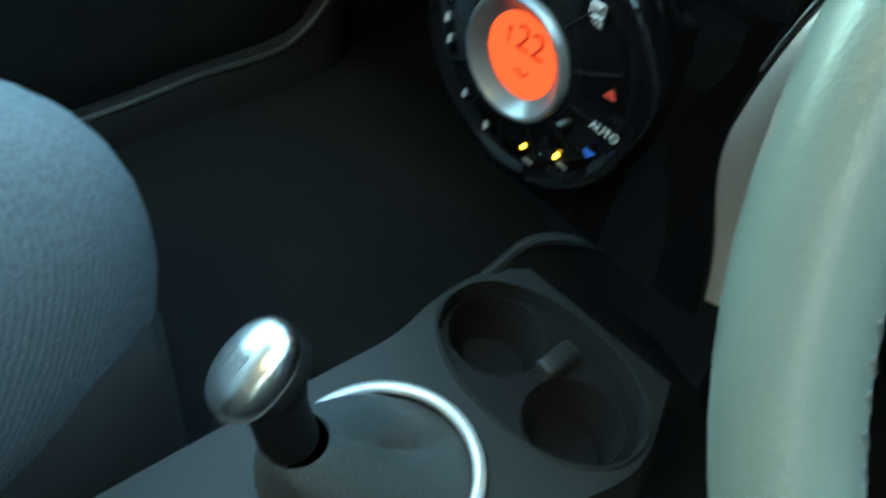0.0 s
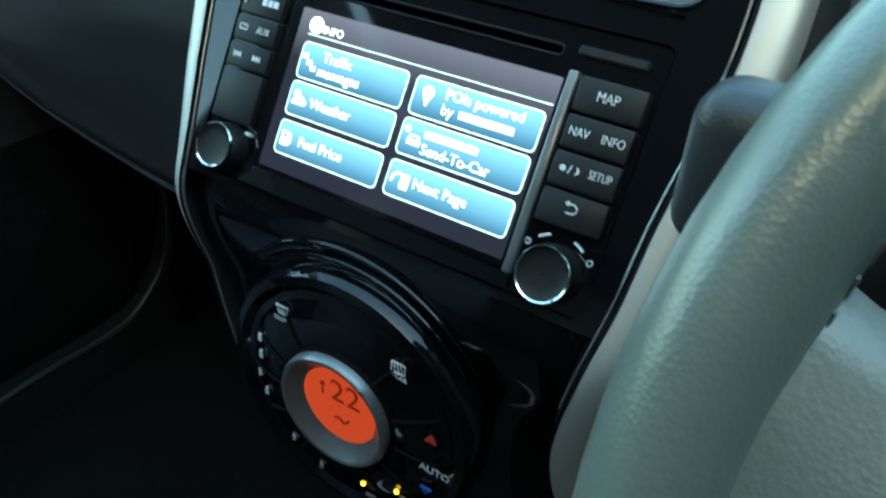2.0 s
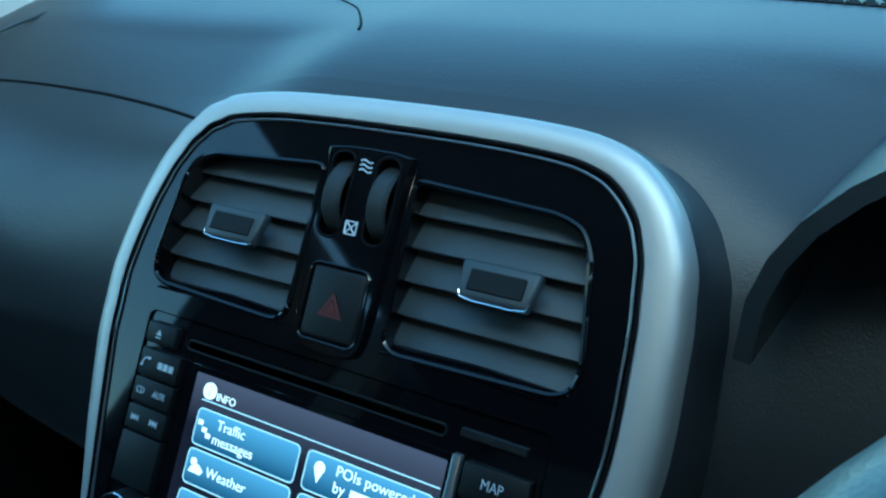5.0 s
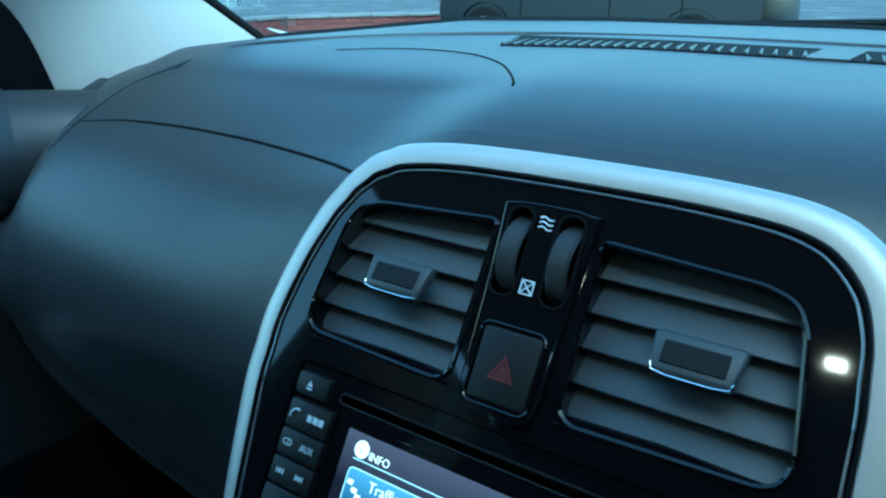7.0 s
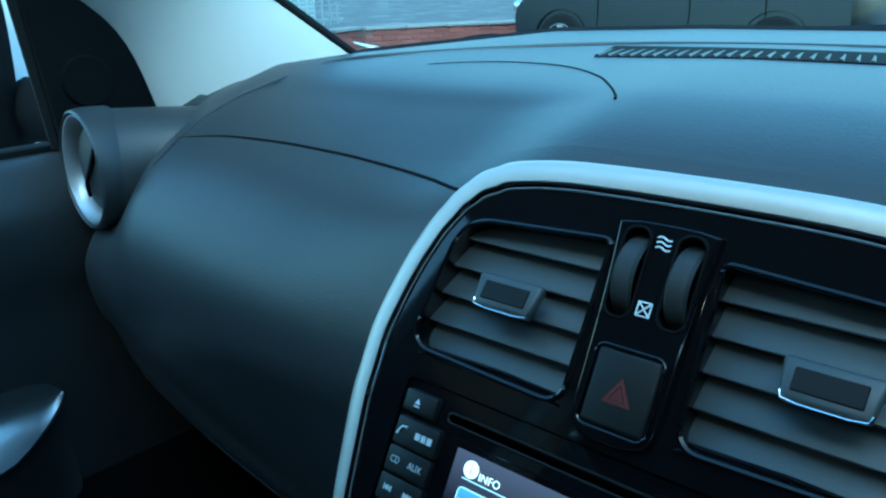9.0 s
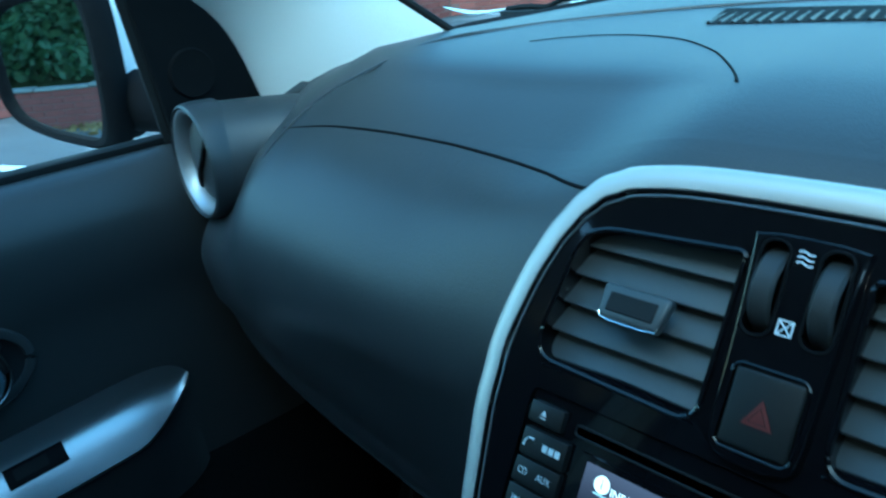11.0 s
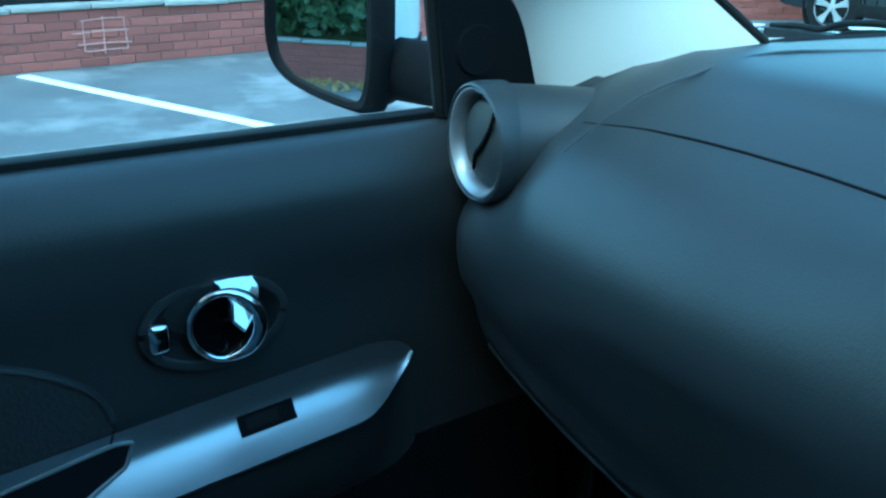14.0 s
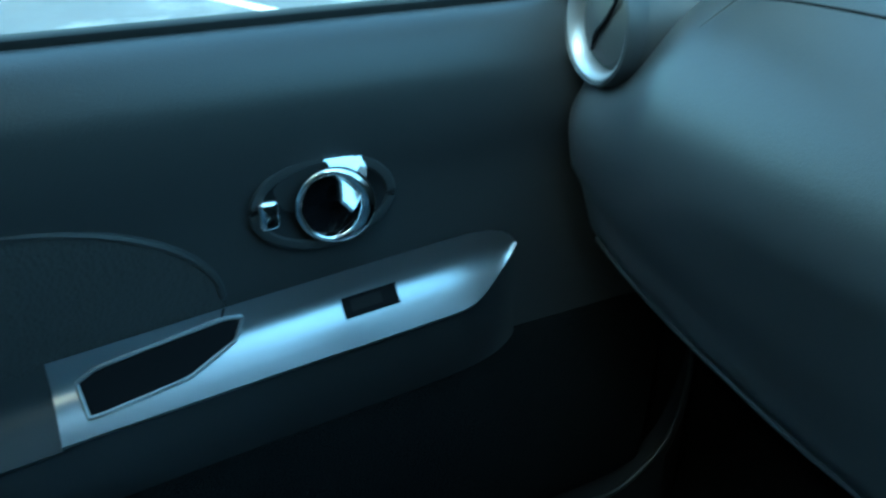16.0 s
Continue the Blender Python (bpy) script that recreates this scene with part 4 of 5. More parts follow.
for a, r in ((162, 0.052), (172, 0.049), (188, 0.052), (200, 0.05), (233, 0.053), (255, 0.053)):
    x, z = polar(r, a)
    part("mode_mark", plate(circle(x, z + 0.0022, 0.0009, n=10), [], cone_y(r) - 0.0012, cone_y(r)), WHITE, climate)
    part("mode_mark", rbox(x - 0.0012, cone_y(r) - 0.0012, z - 0.002, x + 0.0008, cone_y(r), z + 0.0008, 0.0003, 1), WHITE, climate)

# ---- steering wheel ----
WHEEL = Matrix.Translation((0.348, -0.1295, 0.9316)) @ pose(0, 0, 0, -28.95, 0, 0)
steering = thing("steering_wheel", "grey-green leather steering wheel with stitched rim", "steering wheel", at=WHEEL)
R1, R2 = 0.1874, 0.0152
rim = []
for k in range(97):
    a = 2 * math.pi * k / 96
    c = Vector((R1 * math.cos(a), 0, R1 * math.sin(a)))
    out = Vector((math.cos(a), 0, math.sin(a)))
    rim.append([c + R2 * (math.cos(q) * out * 1.0 + math.sin(q) * Vector((0, 1, 0)) * 1.12) for q in [2 * math.pi * j / 22 for j in range(22)]])
part("rim", loft(rim, closed=True), LEATHER, steering)
for k in range(150):
    a = 2 * math.pi * k / 150
    out = Vector((math.cos(a), 0, math.sin(a)))
    tan = Vector((-math.sin(a), 0, math.cos(a)))
    p = out * (R1 - R2 * 0.985) + Vector((0, -0.002, 0))
    if k < 60 or k > 130:
        continue
    part("stitch", sweep([p - tan * 0.0022 + Vector((0, -0.0018, 0)), p + tan * 0.0022 + Vector((0, 0.0018, 0))], 0.0007, 5), THREAD, steering)
hub = rbox(-0.085, 0.005, -0.075, 0.085, 0.07, 0.06, 0.03, 5)
part("hub", hub, BLACK, steering)
part("airbag_cover", rbox(-0.07, -0.008, -0.06, 0.07, 0.02, 0.05, 0.02, 5), SOFT, steering)
for side in (-1, 1):
    secs = []
    for q in np.linspace(0, 1, 9):
        x = side * (0.065 + q * 0.112)
        hz_ = 0.040 - 0.010 * q + 0.022 * q**3
        secs.append([(x, 0.022 + 0.013 * math.sin(t) - 0.018 * q, -0.012 + hz_ * math.cos(t)) for t in [2 * math.pi * j / 16 for j in range(16)]])
    part("spoke", loft(secs, closed=True, caps=True), LEATHER, steering)
secs = []
for q in np.linspace(0, 1, 9):
    z = -0.06 - q * 0.118
    secs.append([((0.045 + 0.01 * (1 - q)) * math.cos(t), 0.02 + 0.012 * math.sin(t) - 0.015 * q, z) for t in [2 * math.pi * j / 16 for j in range(16)]])
part("spoke", loft(secs, closed=True, caps=True), LEATHER, steering)

column = thing("steering_column", "dark plastic steering column shroud with stalk", "steering column")
bm = rbox(-0.055, 0.075, -0.055, 0.055, 0.26, 0.045, 0.02, 4)
bm.transform(WHEEL)
part("shroud", bm, BLACK, column)
stalk = part("stalk", sweep([(0.30, -0.035, 0.955), (0.25, -0.045, 0.955), (0.19, -0.055, 0.955), (0.165, -0.058, 0.955)], [0.009, 0.008, 0.009, 0.011], 12), BLACK, column)
bm = rbox(0.134, -0.074, 0.934, 0.172, -0.048, 0.976, 0.009, 4)
part("stalk_end", bm, SOFT, stalk)

# instrument hood on the driver's side
hood = thing("instrument_hood", "dark grey plastic instrument binnacle hood", "instrument cluster")
secs = []
for y in np.linspace(0.05, 0.33, 10):
    q = (y - 0.05) / 0.28
    secs.append([(0.338 + (0.185 - 0.03 * q) * math.cos(a), y - 0.02 * math.sin(a), 0.985 + (0.115 - 0.045 * q) * math.sin(a) ** 0.8) for a in [math.pi * j / 24 for j in range(25)]])
part("hood_shell", sheet(secs, 0.006), SOFT, hood)
bm = plate([(0.348 + 0.16 * math.cos(math.pi * j / 24), 0.985 + 0.10 * math.sin(math.pi * j / 24) ** 0.8) for j in range(25)], [], 0.19, 0.2)
part("gauge_face", bm, BLACK, hood)

# ---- centre console ----
console = thing("centre_console", "dark grey plastic centre console with two cup holders", "console")
CT = 0.452
con_out = [(-0.062, 0.125), (-0.084, 0.085), (-0.086, 0.03), (-0.078, -0.02), (-0.082, -0.09), (-0.092, -0.24), (-0.097, -0.50), (0.105, -0.50), (0.10, -0.24), (0.095, -0.12), (0.110, -0.03), (0.126, 0.05), (0.095, 0.130)]
con_out = [p[:2] for p in spline([(x, y) for x, y in con_out], 60)]
CUPS = ((-0.034, 0.058, 0.041), (0.066, 0.046, 0.041))
basin = []
for k in range(64):
    a = 2 * math.pi * k / 64
    ca, sa = math.cos(a), math.sin(a)
    basin.append((0.018 + 0.099 * math.copysign(abs(ca) ** 0.8, ca), 0.054 + (0.058 - 0.006 * math.cos(2 * a)) * math.copysign(abs(sa) ** 0.8, sa)))
bootc = (0.012, -0.108)
boot_hole = circle(bootc[0], bootc[1], 0.066, 0.070, n=40)
flat = plate([(x, y) for x, y in con_out], [basin, boot_hole], 0.0, 0.006)
flat.transform(Matrix(((1, 0, 0, 0), (0, 0, 1, 0), (0, -1, 0, CT), (0, 0, 0, 1))))
part("top_panel", flat, CONSOLE, console)
part("console_side", loft([[(x, y, CT - 0.003) for x, y in con_out], [(x * 1.08, y, CT - 0.03) for x, y in con_out], [(x * 1.15, y, 0.25) for x, y in con_out]]), CONSOLE, console)
flat = plate(basin, [circle(c[0], c[1], c[2], n=36) for c in CUPS], 0.016, 0.019)
flat.transform(Matrix(((1, 0, 0, 0), (0, 0, 1, 0), (0, -1, 0, CT), (0, 0, 0, 1))))
part("basin_floor", flat, BLACK, console)
part("basin_wall", loft([[(0.018 + (x - 0.018) * g, 0.054 + (y - 0.054) * g, CT + h) for x, y in basin] for g, h in ((1.04, 0.0), (1.02, 0.0025), (0.995, 0.002), (0.985, -0.003), (0.97, -0.0175))], closed=True), CONSOLE, console)
for c in CUPS:
    cup = lathe([(0.043, -0.0165), (0.042, -0.0145), (0.0405, -0.0165), (0.037, -0.062), (0.034, -0.066), (0.0004, -0.066)], 40, "z")
    cup.transform(pose(c[0], c[1], CT))
    part("cup_holder", cup, BLACK, console)
part("cup_divider", rbox(0.008, 0.060, CT - 0.03, 0.028, 0.100, CT - 0.006, 0.005, 3), DOOR, console)
part("console_rib", sweep(spline([(-0.082, 0.09, CT - 0.008), (-0.07, 0.14, CT + 0.02), (0.0, 0.17, CT + 0.05), (0.06, 0.17, CT + 0.055), (0.12, 0.20, CT + 0.05), (0.20, 0.24, CT + 0.045)], 30), 0.007, 10), BLACK, console)
secs = [[(x, y + b, CT + c) for x, y in ((-0.075, 0.15), (0.0, 0.165), (0.06, 0.165), (0.11, 0.15))] for b, c in ((0.0, -0.01), (-0.005, 0.08), (-0.05, 0.17), (-0.12, 0.25), (-0.13, 0.30))]
part("tray_wall", sheet(secs, 0.004), BLACK, console)
# ---- gear lever ----
gear = thing("gear_lever", "chrome-topped gear lever with a dark leather gaiter", "gear lever")
part("gaiter_ring", sweep([(bootc[0] + 0.068 * math.cos(a), bootc[1] + 0.072 * math.sin(a), CT + 0.007) for a in [2 * math.pi * k / 60 for k in range(60)]], 0.0050, 12, closed=True), material("bright_ring", (0.86, 0.87, 0.88), 0.3, metal=0.5, blotch=0.04), gear, "bright metal ring")
secs = []
for q in np.linspace(0, 1, 18):
    r0 = 0.066 * (1 - q) ** 0.8 + 0.019 * q
    row = []
    for a in [2 * math.pi * k / 72 for k in range(72)]:
        crease = abs(math.sin(1.5 * a + 0.9 + 0.8 * q)) ** 0.6 - 0.65
        fold = 1 + 0.42 * crease * (1 - q) * q * 3
        row.append((bootc[0] - 0.022 * q + r0 * fold * math.cos(a), bootc[1] - 0.055 * q + 1.08 * r0 * fold * math.sin(a), CT - 0.004 + 0.085 * q ** 1.3 + 0.012 * crease * math.sin(math.pi * min(1, 1.4 * q)) * (1 - q)))
    secs.append(row)
part("gaiter", loft(secs, closed=True), material("gaiter_leather", (0.075, 0.082, 0.084), 0.42, grain=0.4, scale=400, blotch=0.2, bump_dist=0.001), gear)
KN = Vector((-0.018, -0.184, 0.617))
KL = Vector((-0.058, 0.789, 0.606)).normalized()
KS = Vector((-0.177, -0.607, 0.773)).normalized()
KT = KL.cross(KS).normalized()


def knob_body(lift, l, t, h, power):
    """A flattened oval pebble lying across the lever's top."""
    bm = bmesh.new()
    bmesh.ops.create_uvsphere(bm, u_segments=44, v_segments=24, radius=1)
    for v in bm.verts:
        d = v.co.copy()
        k = (abs(d.x) ** power + abs(d.y) ** power + abs(d.z) ** power) ** (-1 / power)
        v.co = KN + KS * lift + (KL * d.x * l + KT * d.y * t + KS * d.z * h) * k
    return bm


part("shaft", sweep([(-0.016, -0.165, 0.53), (-0.018, -0.171, 0.57), tuple(KN - KS * 0.012)], [0.019, 0.018, 0.021], 20), BLACK, gear)
knob_top = part("knob", knob_body(0, 0.031, 0.0225, 0.015, 2.3), material("satin_chrome", (0.86, 0.87, 0.87), 0.27, metal=1.0, blotch=0.05), gear, "satin chrome knob")
part("knob_collar", knob_body(-0.011, 0.0285, 0.0222, 0.016, 2.2), BLACK, gear)
for s_ in (-0.0055, 0.0, 0.0055):
    part("gate_mark", sweep([tuple(KN + KT * s_ + KL * l + KS * 0.0146) for l in (-0.0075, 0.0075)], 0.0005, 5), DIALRING, knob_top)
part("gate_mark", sweep([tuple(KN + KT * t_ + KS * 0.0146) for t_ in (-0.0055, 0.0055)], 0.0005, 5), DIALRING, knob_top)

# ---- passenger seat ----
seat = thing("passenger_seat", "grey-blue ribbed cloth front passenger seat", "car seat")


def cushion(x0, y0, z0, x1, y1, z1, p=4.0, n=24):
    """A softly squared cushion."""
    bm = bmesh.new()
    bmesh.ops.create_uvsphere(bm, u_segments=n * 2, v_segments=n, radius=1)
    for v in bm.verts:
        d = v.co
        s = (abs(d.x) ** p + abs(d.y) ** p + abs(d.z) ** p) ** (-1 / p)
        v.co = Vector(((x0 + x1) / 2 + d.x * s * (x1 - x0) / 2, (y0 + y1) / 2 + d.y * s * (y1 - y0) / 2, (z0 + z1) / 2 + d.z * s * (z1 - z0) / 2))
    return bm


part("seat_cushion", cushion(-0.66, -0.74, 0.34, -0.150, -0.160, 0.555, 5), SEATCLOTH, seat)
part("bolster", cushion(-0.34, -0.76, 0.34, -0.130, -0.146, 0.722, 2.5), SEATCLOTH, seat)
part("seat_base", cushion(-0.655, -0.73, 0.16, -0.146, -0.150, 0.535, 7), SEATSIDE, seat)
bm = cushion(-0.27, -0.09, 0.0, 0.23, 0.09, 0.68, 3.2)
bm.transform(Matrix.Translation((-0.39, -0.72, 0.52)) @ pose(0, 0, 0, 18, 0, 0))
part("seat_back", bm, SEATCLOTH, seat)

# ---- floor, doors, roof ----
tagged(part("floor", rbox(-0.80, -1.9, 0.20, 0.80, 0.75, 0.25, 0.0), CARPET), "dark carpeted car floor", "floor", kind="structure")
part_ = part("bulkhead", rbox(-0.74, 0.70, 0.20, 0.74, 0.74, 1.02, 0.0), BLACK)
tagged(part_, "dark carpeted footwell bulkhead under the windscreen", "bulkhead", kind="structure")

for sx in (-1, 1):
    tagged(part("kick_panel", rbox(min(sx * 0.69, sx * 0.74), 0.22, 0.22, max(sx * 0.69, sx * 0.74), 0.74, 1.0, 0.0), BLACK), "black plastic footwell side panel", "side panel", kind="structure")

door = thing("door_1", "dark grey plastic passenger door trim with chrome handle", "car door", kind="structure")
# door panel section from the window edge down
DOOR_SEC = [(-0.712, 0.961), (-0.700, 0.9625), (-0.686, 0.9585), (-0.672, 0.947), (-0.661, 0.928), (-0.6555, 0.905), (-0.658, 0.862), (-0.669, 0.815), (-0.6715, 0.775), (-0.6715, 0.74), (-0.669, 0.60), (-0.66, 0.50), (-0.665, 0.34), (-0.70, 0.245)]
secs = []
for y in np.linspace(0.30, -1.0, 40):
    secs.append([(x, y, z) for x, z in spline(DOOR_SEC, 50)])
part("door_panel", sheet(secs, 0.005, (1, 0, 0.3)), DOOR, door)
# Near-black sheet over the foot of the door panel.
low_sec = spline([(-0.664, 0.612), (-0.6625, 0.604), (-0.660, 0.56), (-0.654, 0.50), (-0.656, 0.42), (-0.660, 0.34), (-0.694, 0.252)], 20)
part("lower_lining", sheet([[(x, y, z) for x, z in low_sec] for y in np.linspace(0.30, -1.0, 14)], 0.004, (1, 0, 0.3)), CARPET, door, "black lining along the door's foot")
# door sill with a grey edge that climbs to the side panel
sill_line = spline([(-0.645, -0.95, 0.300), (-0.645, -0.30, 0.302), (-0.643, 0.0, 0.305), (-0.641, 0.12, 0.312), (-0.640, 0.24, 0.310), (-0.642, 0.295, 0.330), (-0.646, 0.340, 0.372), (-0.655, 0.365, 0.44), (-0.668, 0.375, 0.53)], 50)
sill = thing("door_sill", "black plastic door sill with a lighter grey edge", "door sill", kind="structure")
part("sill_body", loft([[(-0.672, y, z - 0.002), (x - 0.006, y, z - 0.001), (x, y, z - 0.004), (x + 0.006, y, z - 0.016), (x + 0.010, y, 0.2505)] for x, y, z in sill_line]), BLACK, sill)
part("sill_edge", sweep(sill_line, [float(0.0040 - 0.002 * smooth01(0.30, 0.375, y)) for x, y, z in sill_line], 8), DOOR, sill, "dull grey edge strip")
part("door_skin", rbox(-0.80, -1.0, 0.25, -0.745, 0.36, 0.955, 0.02, 3), WHITEPAINT, door, "white painted outer skin")
part("window_seal", rbox(-0.724, -1.0, 0.945, -0.6995, 0.14, 0.9695, 0.003, 2), RUBBER, door)

# armrest trim with pull pocket and switch
def arm_top(y):
    return interp(((-0.6, 0.700), (-0.36, 0.713), (-0.2, 0.727), (0.0, 0.742), (0.03, 0.7435), (0.052, 0.742), (0.068, 0.7375), (0.079, 0.7305), (0.085, 0.722)), y)


def arm_low(y):
    return interp(((-0.6, 0.640), (-0.36, 0.660), (-0.2, 0.672), (-0.05, 0.682), (-0.01, 0.685), (0.02, 0.6885), (0.045, 0.6935), (0.062, 0.6995), (0.075, 0.708), (0.082, 0.716), (0.085, 0.721)), y)


YS = list(np.linspace(-0.372, 0.0, 20)) + [0.015, 0.03, 0.042, 0.052, 0.06, 0.068, 0.076, 0.082, 0.085]


def arm_row(y, drop=0.0):
    """Across the armrest at y: a plate that curls out towards a rounded lower edge."""
    zt, zl = arm_top(y) - drop, arm_low(y) - drop
    reach = 0.004 + 0.042 * (1 - smooth01(0.0, 0.088, y)) - 0.4 * drop
    row = [(-0.6650 + reach * q ** 4.2, y, zt + (zl - zt) * q) for q in (0, 0.15, 0.35, 0.5, 0.62, 0.74, 0.84, 0.92, 0.97, 1.0)]
    return row + [(-0.668 + reach * 0.97, y, zl - 0.006), (-0.668 + reach * 0.5, y, zl - 0.012), (-0.67, y, zl - 0.016)]


armrest = part("armrest_trim", loft([arm_row(y) for y in YS], caps=True), ARMTRIM, door, "satin grey armrest trim")
part("armrest_pad", loft([arm_row(y, 0.006) for y in np.linspace(-0.80, -0.3725, 10)], caps=True), DOOR, door)
secs = []
for y in list(np.linspace(-0.80, -0.38, 8)) + YS:
    zl = arm_low(y)
    e = 1 - smooth01(0.0, 0.088, y)
    secs.append([(-0.668 + 0.038 * e, y, zl - 0.008), (-0.668 + 0.034 * e, y, zl - 0.05), (-0.668 + 0.01, y, zl - 0.11), (-0.675, y, zl - 0.12)])
part("armrest_body", loft(secs), DOOR, door)


def arm_pt(y, q, lift=0.0):
    zt, zl = arm_top(y), arm_low(y)
    e = 1 - smooth01(0.0, 0.088, y)
    reach = 0.004 + 0.042 * e
    return (-0.6650 + reach * q ** 4.2 + lift * 0.8, y, zt + (zl - zt) * q + lift * 0.6)


def patch(y0, y1, q0, q1, lift, n=8, skew=0.0):
    return loft([[arm_pt(y0 + (y1 - y0) * a + skew * b, q0 + (q1 - q0) * b, lift) for b in np.linspace(0, 1, 5)] for a in np.linspace(0, 1, n)])


part("window_switch_recess", patch(-0.112, -0.055, 0.50, 0.78, 0.0012), SEAM, armrest)
part("window_switch", patch(-0.104, -0.072, 0.56, 0.72, 0.0022), RUBBER, armrest)
# Flat near-black sheet paints in the shade of the pull pocket; nothing is hollowed.
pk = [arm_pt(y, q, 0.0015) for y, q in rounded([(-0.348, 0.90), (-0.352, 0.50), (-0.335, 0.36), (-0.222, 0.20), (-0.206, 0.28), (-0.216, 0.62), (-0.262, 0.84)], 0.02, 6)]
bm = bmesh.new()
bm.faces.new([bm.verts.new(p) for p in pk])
part("pull_pocket_shade", bm, SEAM, armrest)
part("pull_pocket_edge", sweep(pk, 0.0020, 8, closed=True), SATIN, armrest)

# inner door handle
HX, HY, HZ = -0.664, -0.121, 0.811
handle = part("handle_recess", lathe([(0.062, 0.004), (0.058, 0.0025), (0.05, -0.002), (0.035, -0.006), (0.0004, -0.008)], 40, "x"), BLACK, door)
handle.data.transform(Matrix.Translation((HX, HY, HZ)) @ Matrix.Diagonal((1, 1.05, 0.66, 1)))
grip = []
for k in range(48):
    a = 2 * math.pi * k / 48
    out, rr = Vector((0, math.cos(a), math.sin(a))), 0.0036 + 0.0046 * max(0, math.cos(a))
    mid = Vector((HX + 0.012 + 0.006 * math.cos(a), HY + 0.004 + 0.030 * math.cos(a), HZ + 0.0325 * math.sin(a)))
    grip.append([tuple(mid + rr * (math.cos(q) * out + math.sin(q) * Vector((1.25, 0, 0)))) for q in [2 * math.pi * j / 14 for j in range(14)]])
part("pull_handle", loft(grip + grip[:1], closed=True), CHROME, door, "chrome pull handle")
part("handle_dish", lathe([(0.029, 0.004), (0.02, 0.0), (0.0004, -0.001)], 32, "x"), GLOSS, door, at=Matrix.Translation((HX + 0.002, HY + 0.004, HZ)))
paddle_line = [(-0.121, 0.853), (-0.105, 0.852), (-0.086, 0.85), (-0.082, 0.84), (-0.085, 0.83), (-0.096, 0.816), (-0.105, 0.809), (-0.114, 0.819), (-0.11, 0.833)]
bm = bmesh.new()
yc, zc = sum(p[0] for p in paddle_line) / 9, sum(p[1] for p in paddle_line) / 9
rings = []
for grow, lift in ((1.06, -0.010), (1.0, 0.0), (0.86, 0.0015)):
    rings.append([(-0.6490 + lift - (0.12 * (y - yc) + 0.5 * (z - zc)) / 0.85, yc + (y - yc) * grow, zc + (z - zc) * grow) for y, z in paddle_line])
part("handle_paddle", loft(rings, closed=True, caps=True), CHROME, door, "chrome paddle")
part("lock_lever", rbox(HX, HY - 0.062, HZ - 0.014, HX + 0.012, HY - 0.043, HZ + 0.014, 0.005, 3), CHROME, door, "chrome lock lever")
recess_arc = sweep([(HX + 0.002, HY + 0.064 * math.cos(a), HZ + 0.041 * math.sin(a)) for a in [2 * math.pi * k / 48 for k in range(48)]], 0.005, 8, closed=True, squash=(0.5, 1.0))
part("handle_surround", recess_arc, DOOR, door)
# cloth insert
ins = [(-0.42 + 0.20 * math.cos(a), 0.735 + 0.098 * math.sin(a)) for a in [2 * math.pi * k / 56 for k in range(56)]]
bm = plate(ins, [], -0.002, 0.003)
bm.transform(Matrix(((0, -1, 0, -0.669), (1, 0, 0, 0), (0, 0, 1, 0), (0, 0, 0, 1))))
part("insert_bead", sweep([(-0.6685, y, z) for y, z in ins], 0.004, 8, closed=True), DOOR, door)
part("cloth_insert", bm, material("speaker_mesh", (0.036, 0.037, 0.037), 0.5, grain=0.5, scale=240, blotch=0.15, bump_dist=0.0018), door, "dark honeycomb mesh")

# mirror sail panel and tweeter
bm = plate([(0.139, 0.965), (0.30, 0.96), (0.24, 1.05), (0.19, 1.10), (0.14, 1.135), (0.116, 1.16)], [], -0.004, 0.004)
bm.transform(Matrix(((0, -1, 0, -0.688), (1, 0, 0, 0), (0, 0, 1, 0), (0, 0, 0, 1))))
sail = part("mirror_sail", bm, SEAM, door)
tw = lathe([(0.026, 0.0), (0.024, 0.004), (0.018, 0.003), (0.0004, 0.005)], 32, "x")
tw.transform(Matrix.Translation((-0.684, 0.172, 1.03)))
part("tweeter_cover", tw, SEAM, door)
part("window_post", sweep([(-0.70, 0.144, 0.965), (-0.695, 0.123, 1.13), (-0.68, 0.07, 1.3)], 0.010, 8, squash=(1, 1.2)), RUBBER, door)

# door glass
gl = loft([[(-0.712, 0.13, 0.96), (-0.712, -0.45, 0.96), (-0.712, -1.0, 0.96)], [(-0.69, 0.08, 1.15), (-0.69, -0.45, 1.15), (-0.69, -1.0, 1.15)], [(-0.62, -0.08, 1.40), (-0.62, -0.45, 1.40), (-0.62, -1.0, 1.40)]])
pane = part("window_glass", gl, GLASS, door)
pane.visible_shadow = False

# driver's door, closing the cabin on the far side
bm = rbox(0.68, -1.0, 0.22, 0.76, 0.74, 0.975, 0.01, 2)
tagged(part("door_2", bm, DOOR), "dark grey plastic driver door trim", "car door", kind="structure")
# Unseen panel added to cut the light through the driver's window.
tagged(part("driver_light_block", rbox(0.69, -1.0, 0.97, 0.73, 0.16, 1.47, 0.0), SEATSIDE), "unseen dark panel added to block light beside the driver", "cabin side", kind="structure")
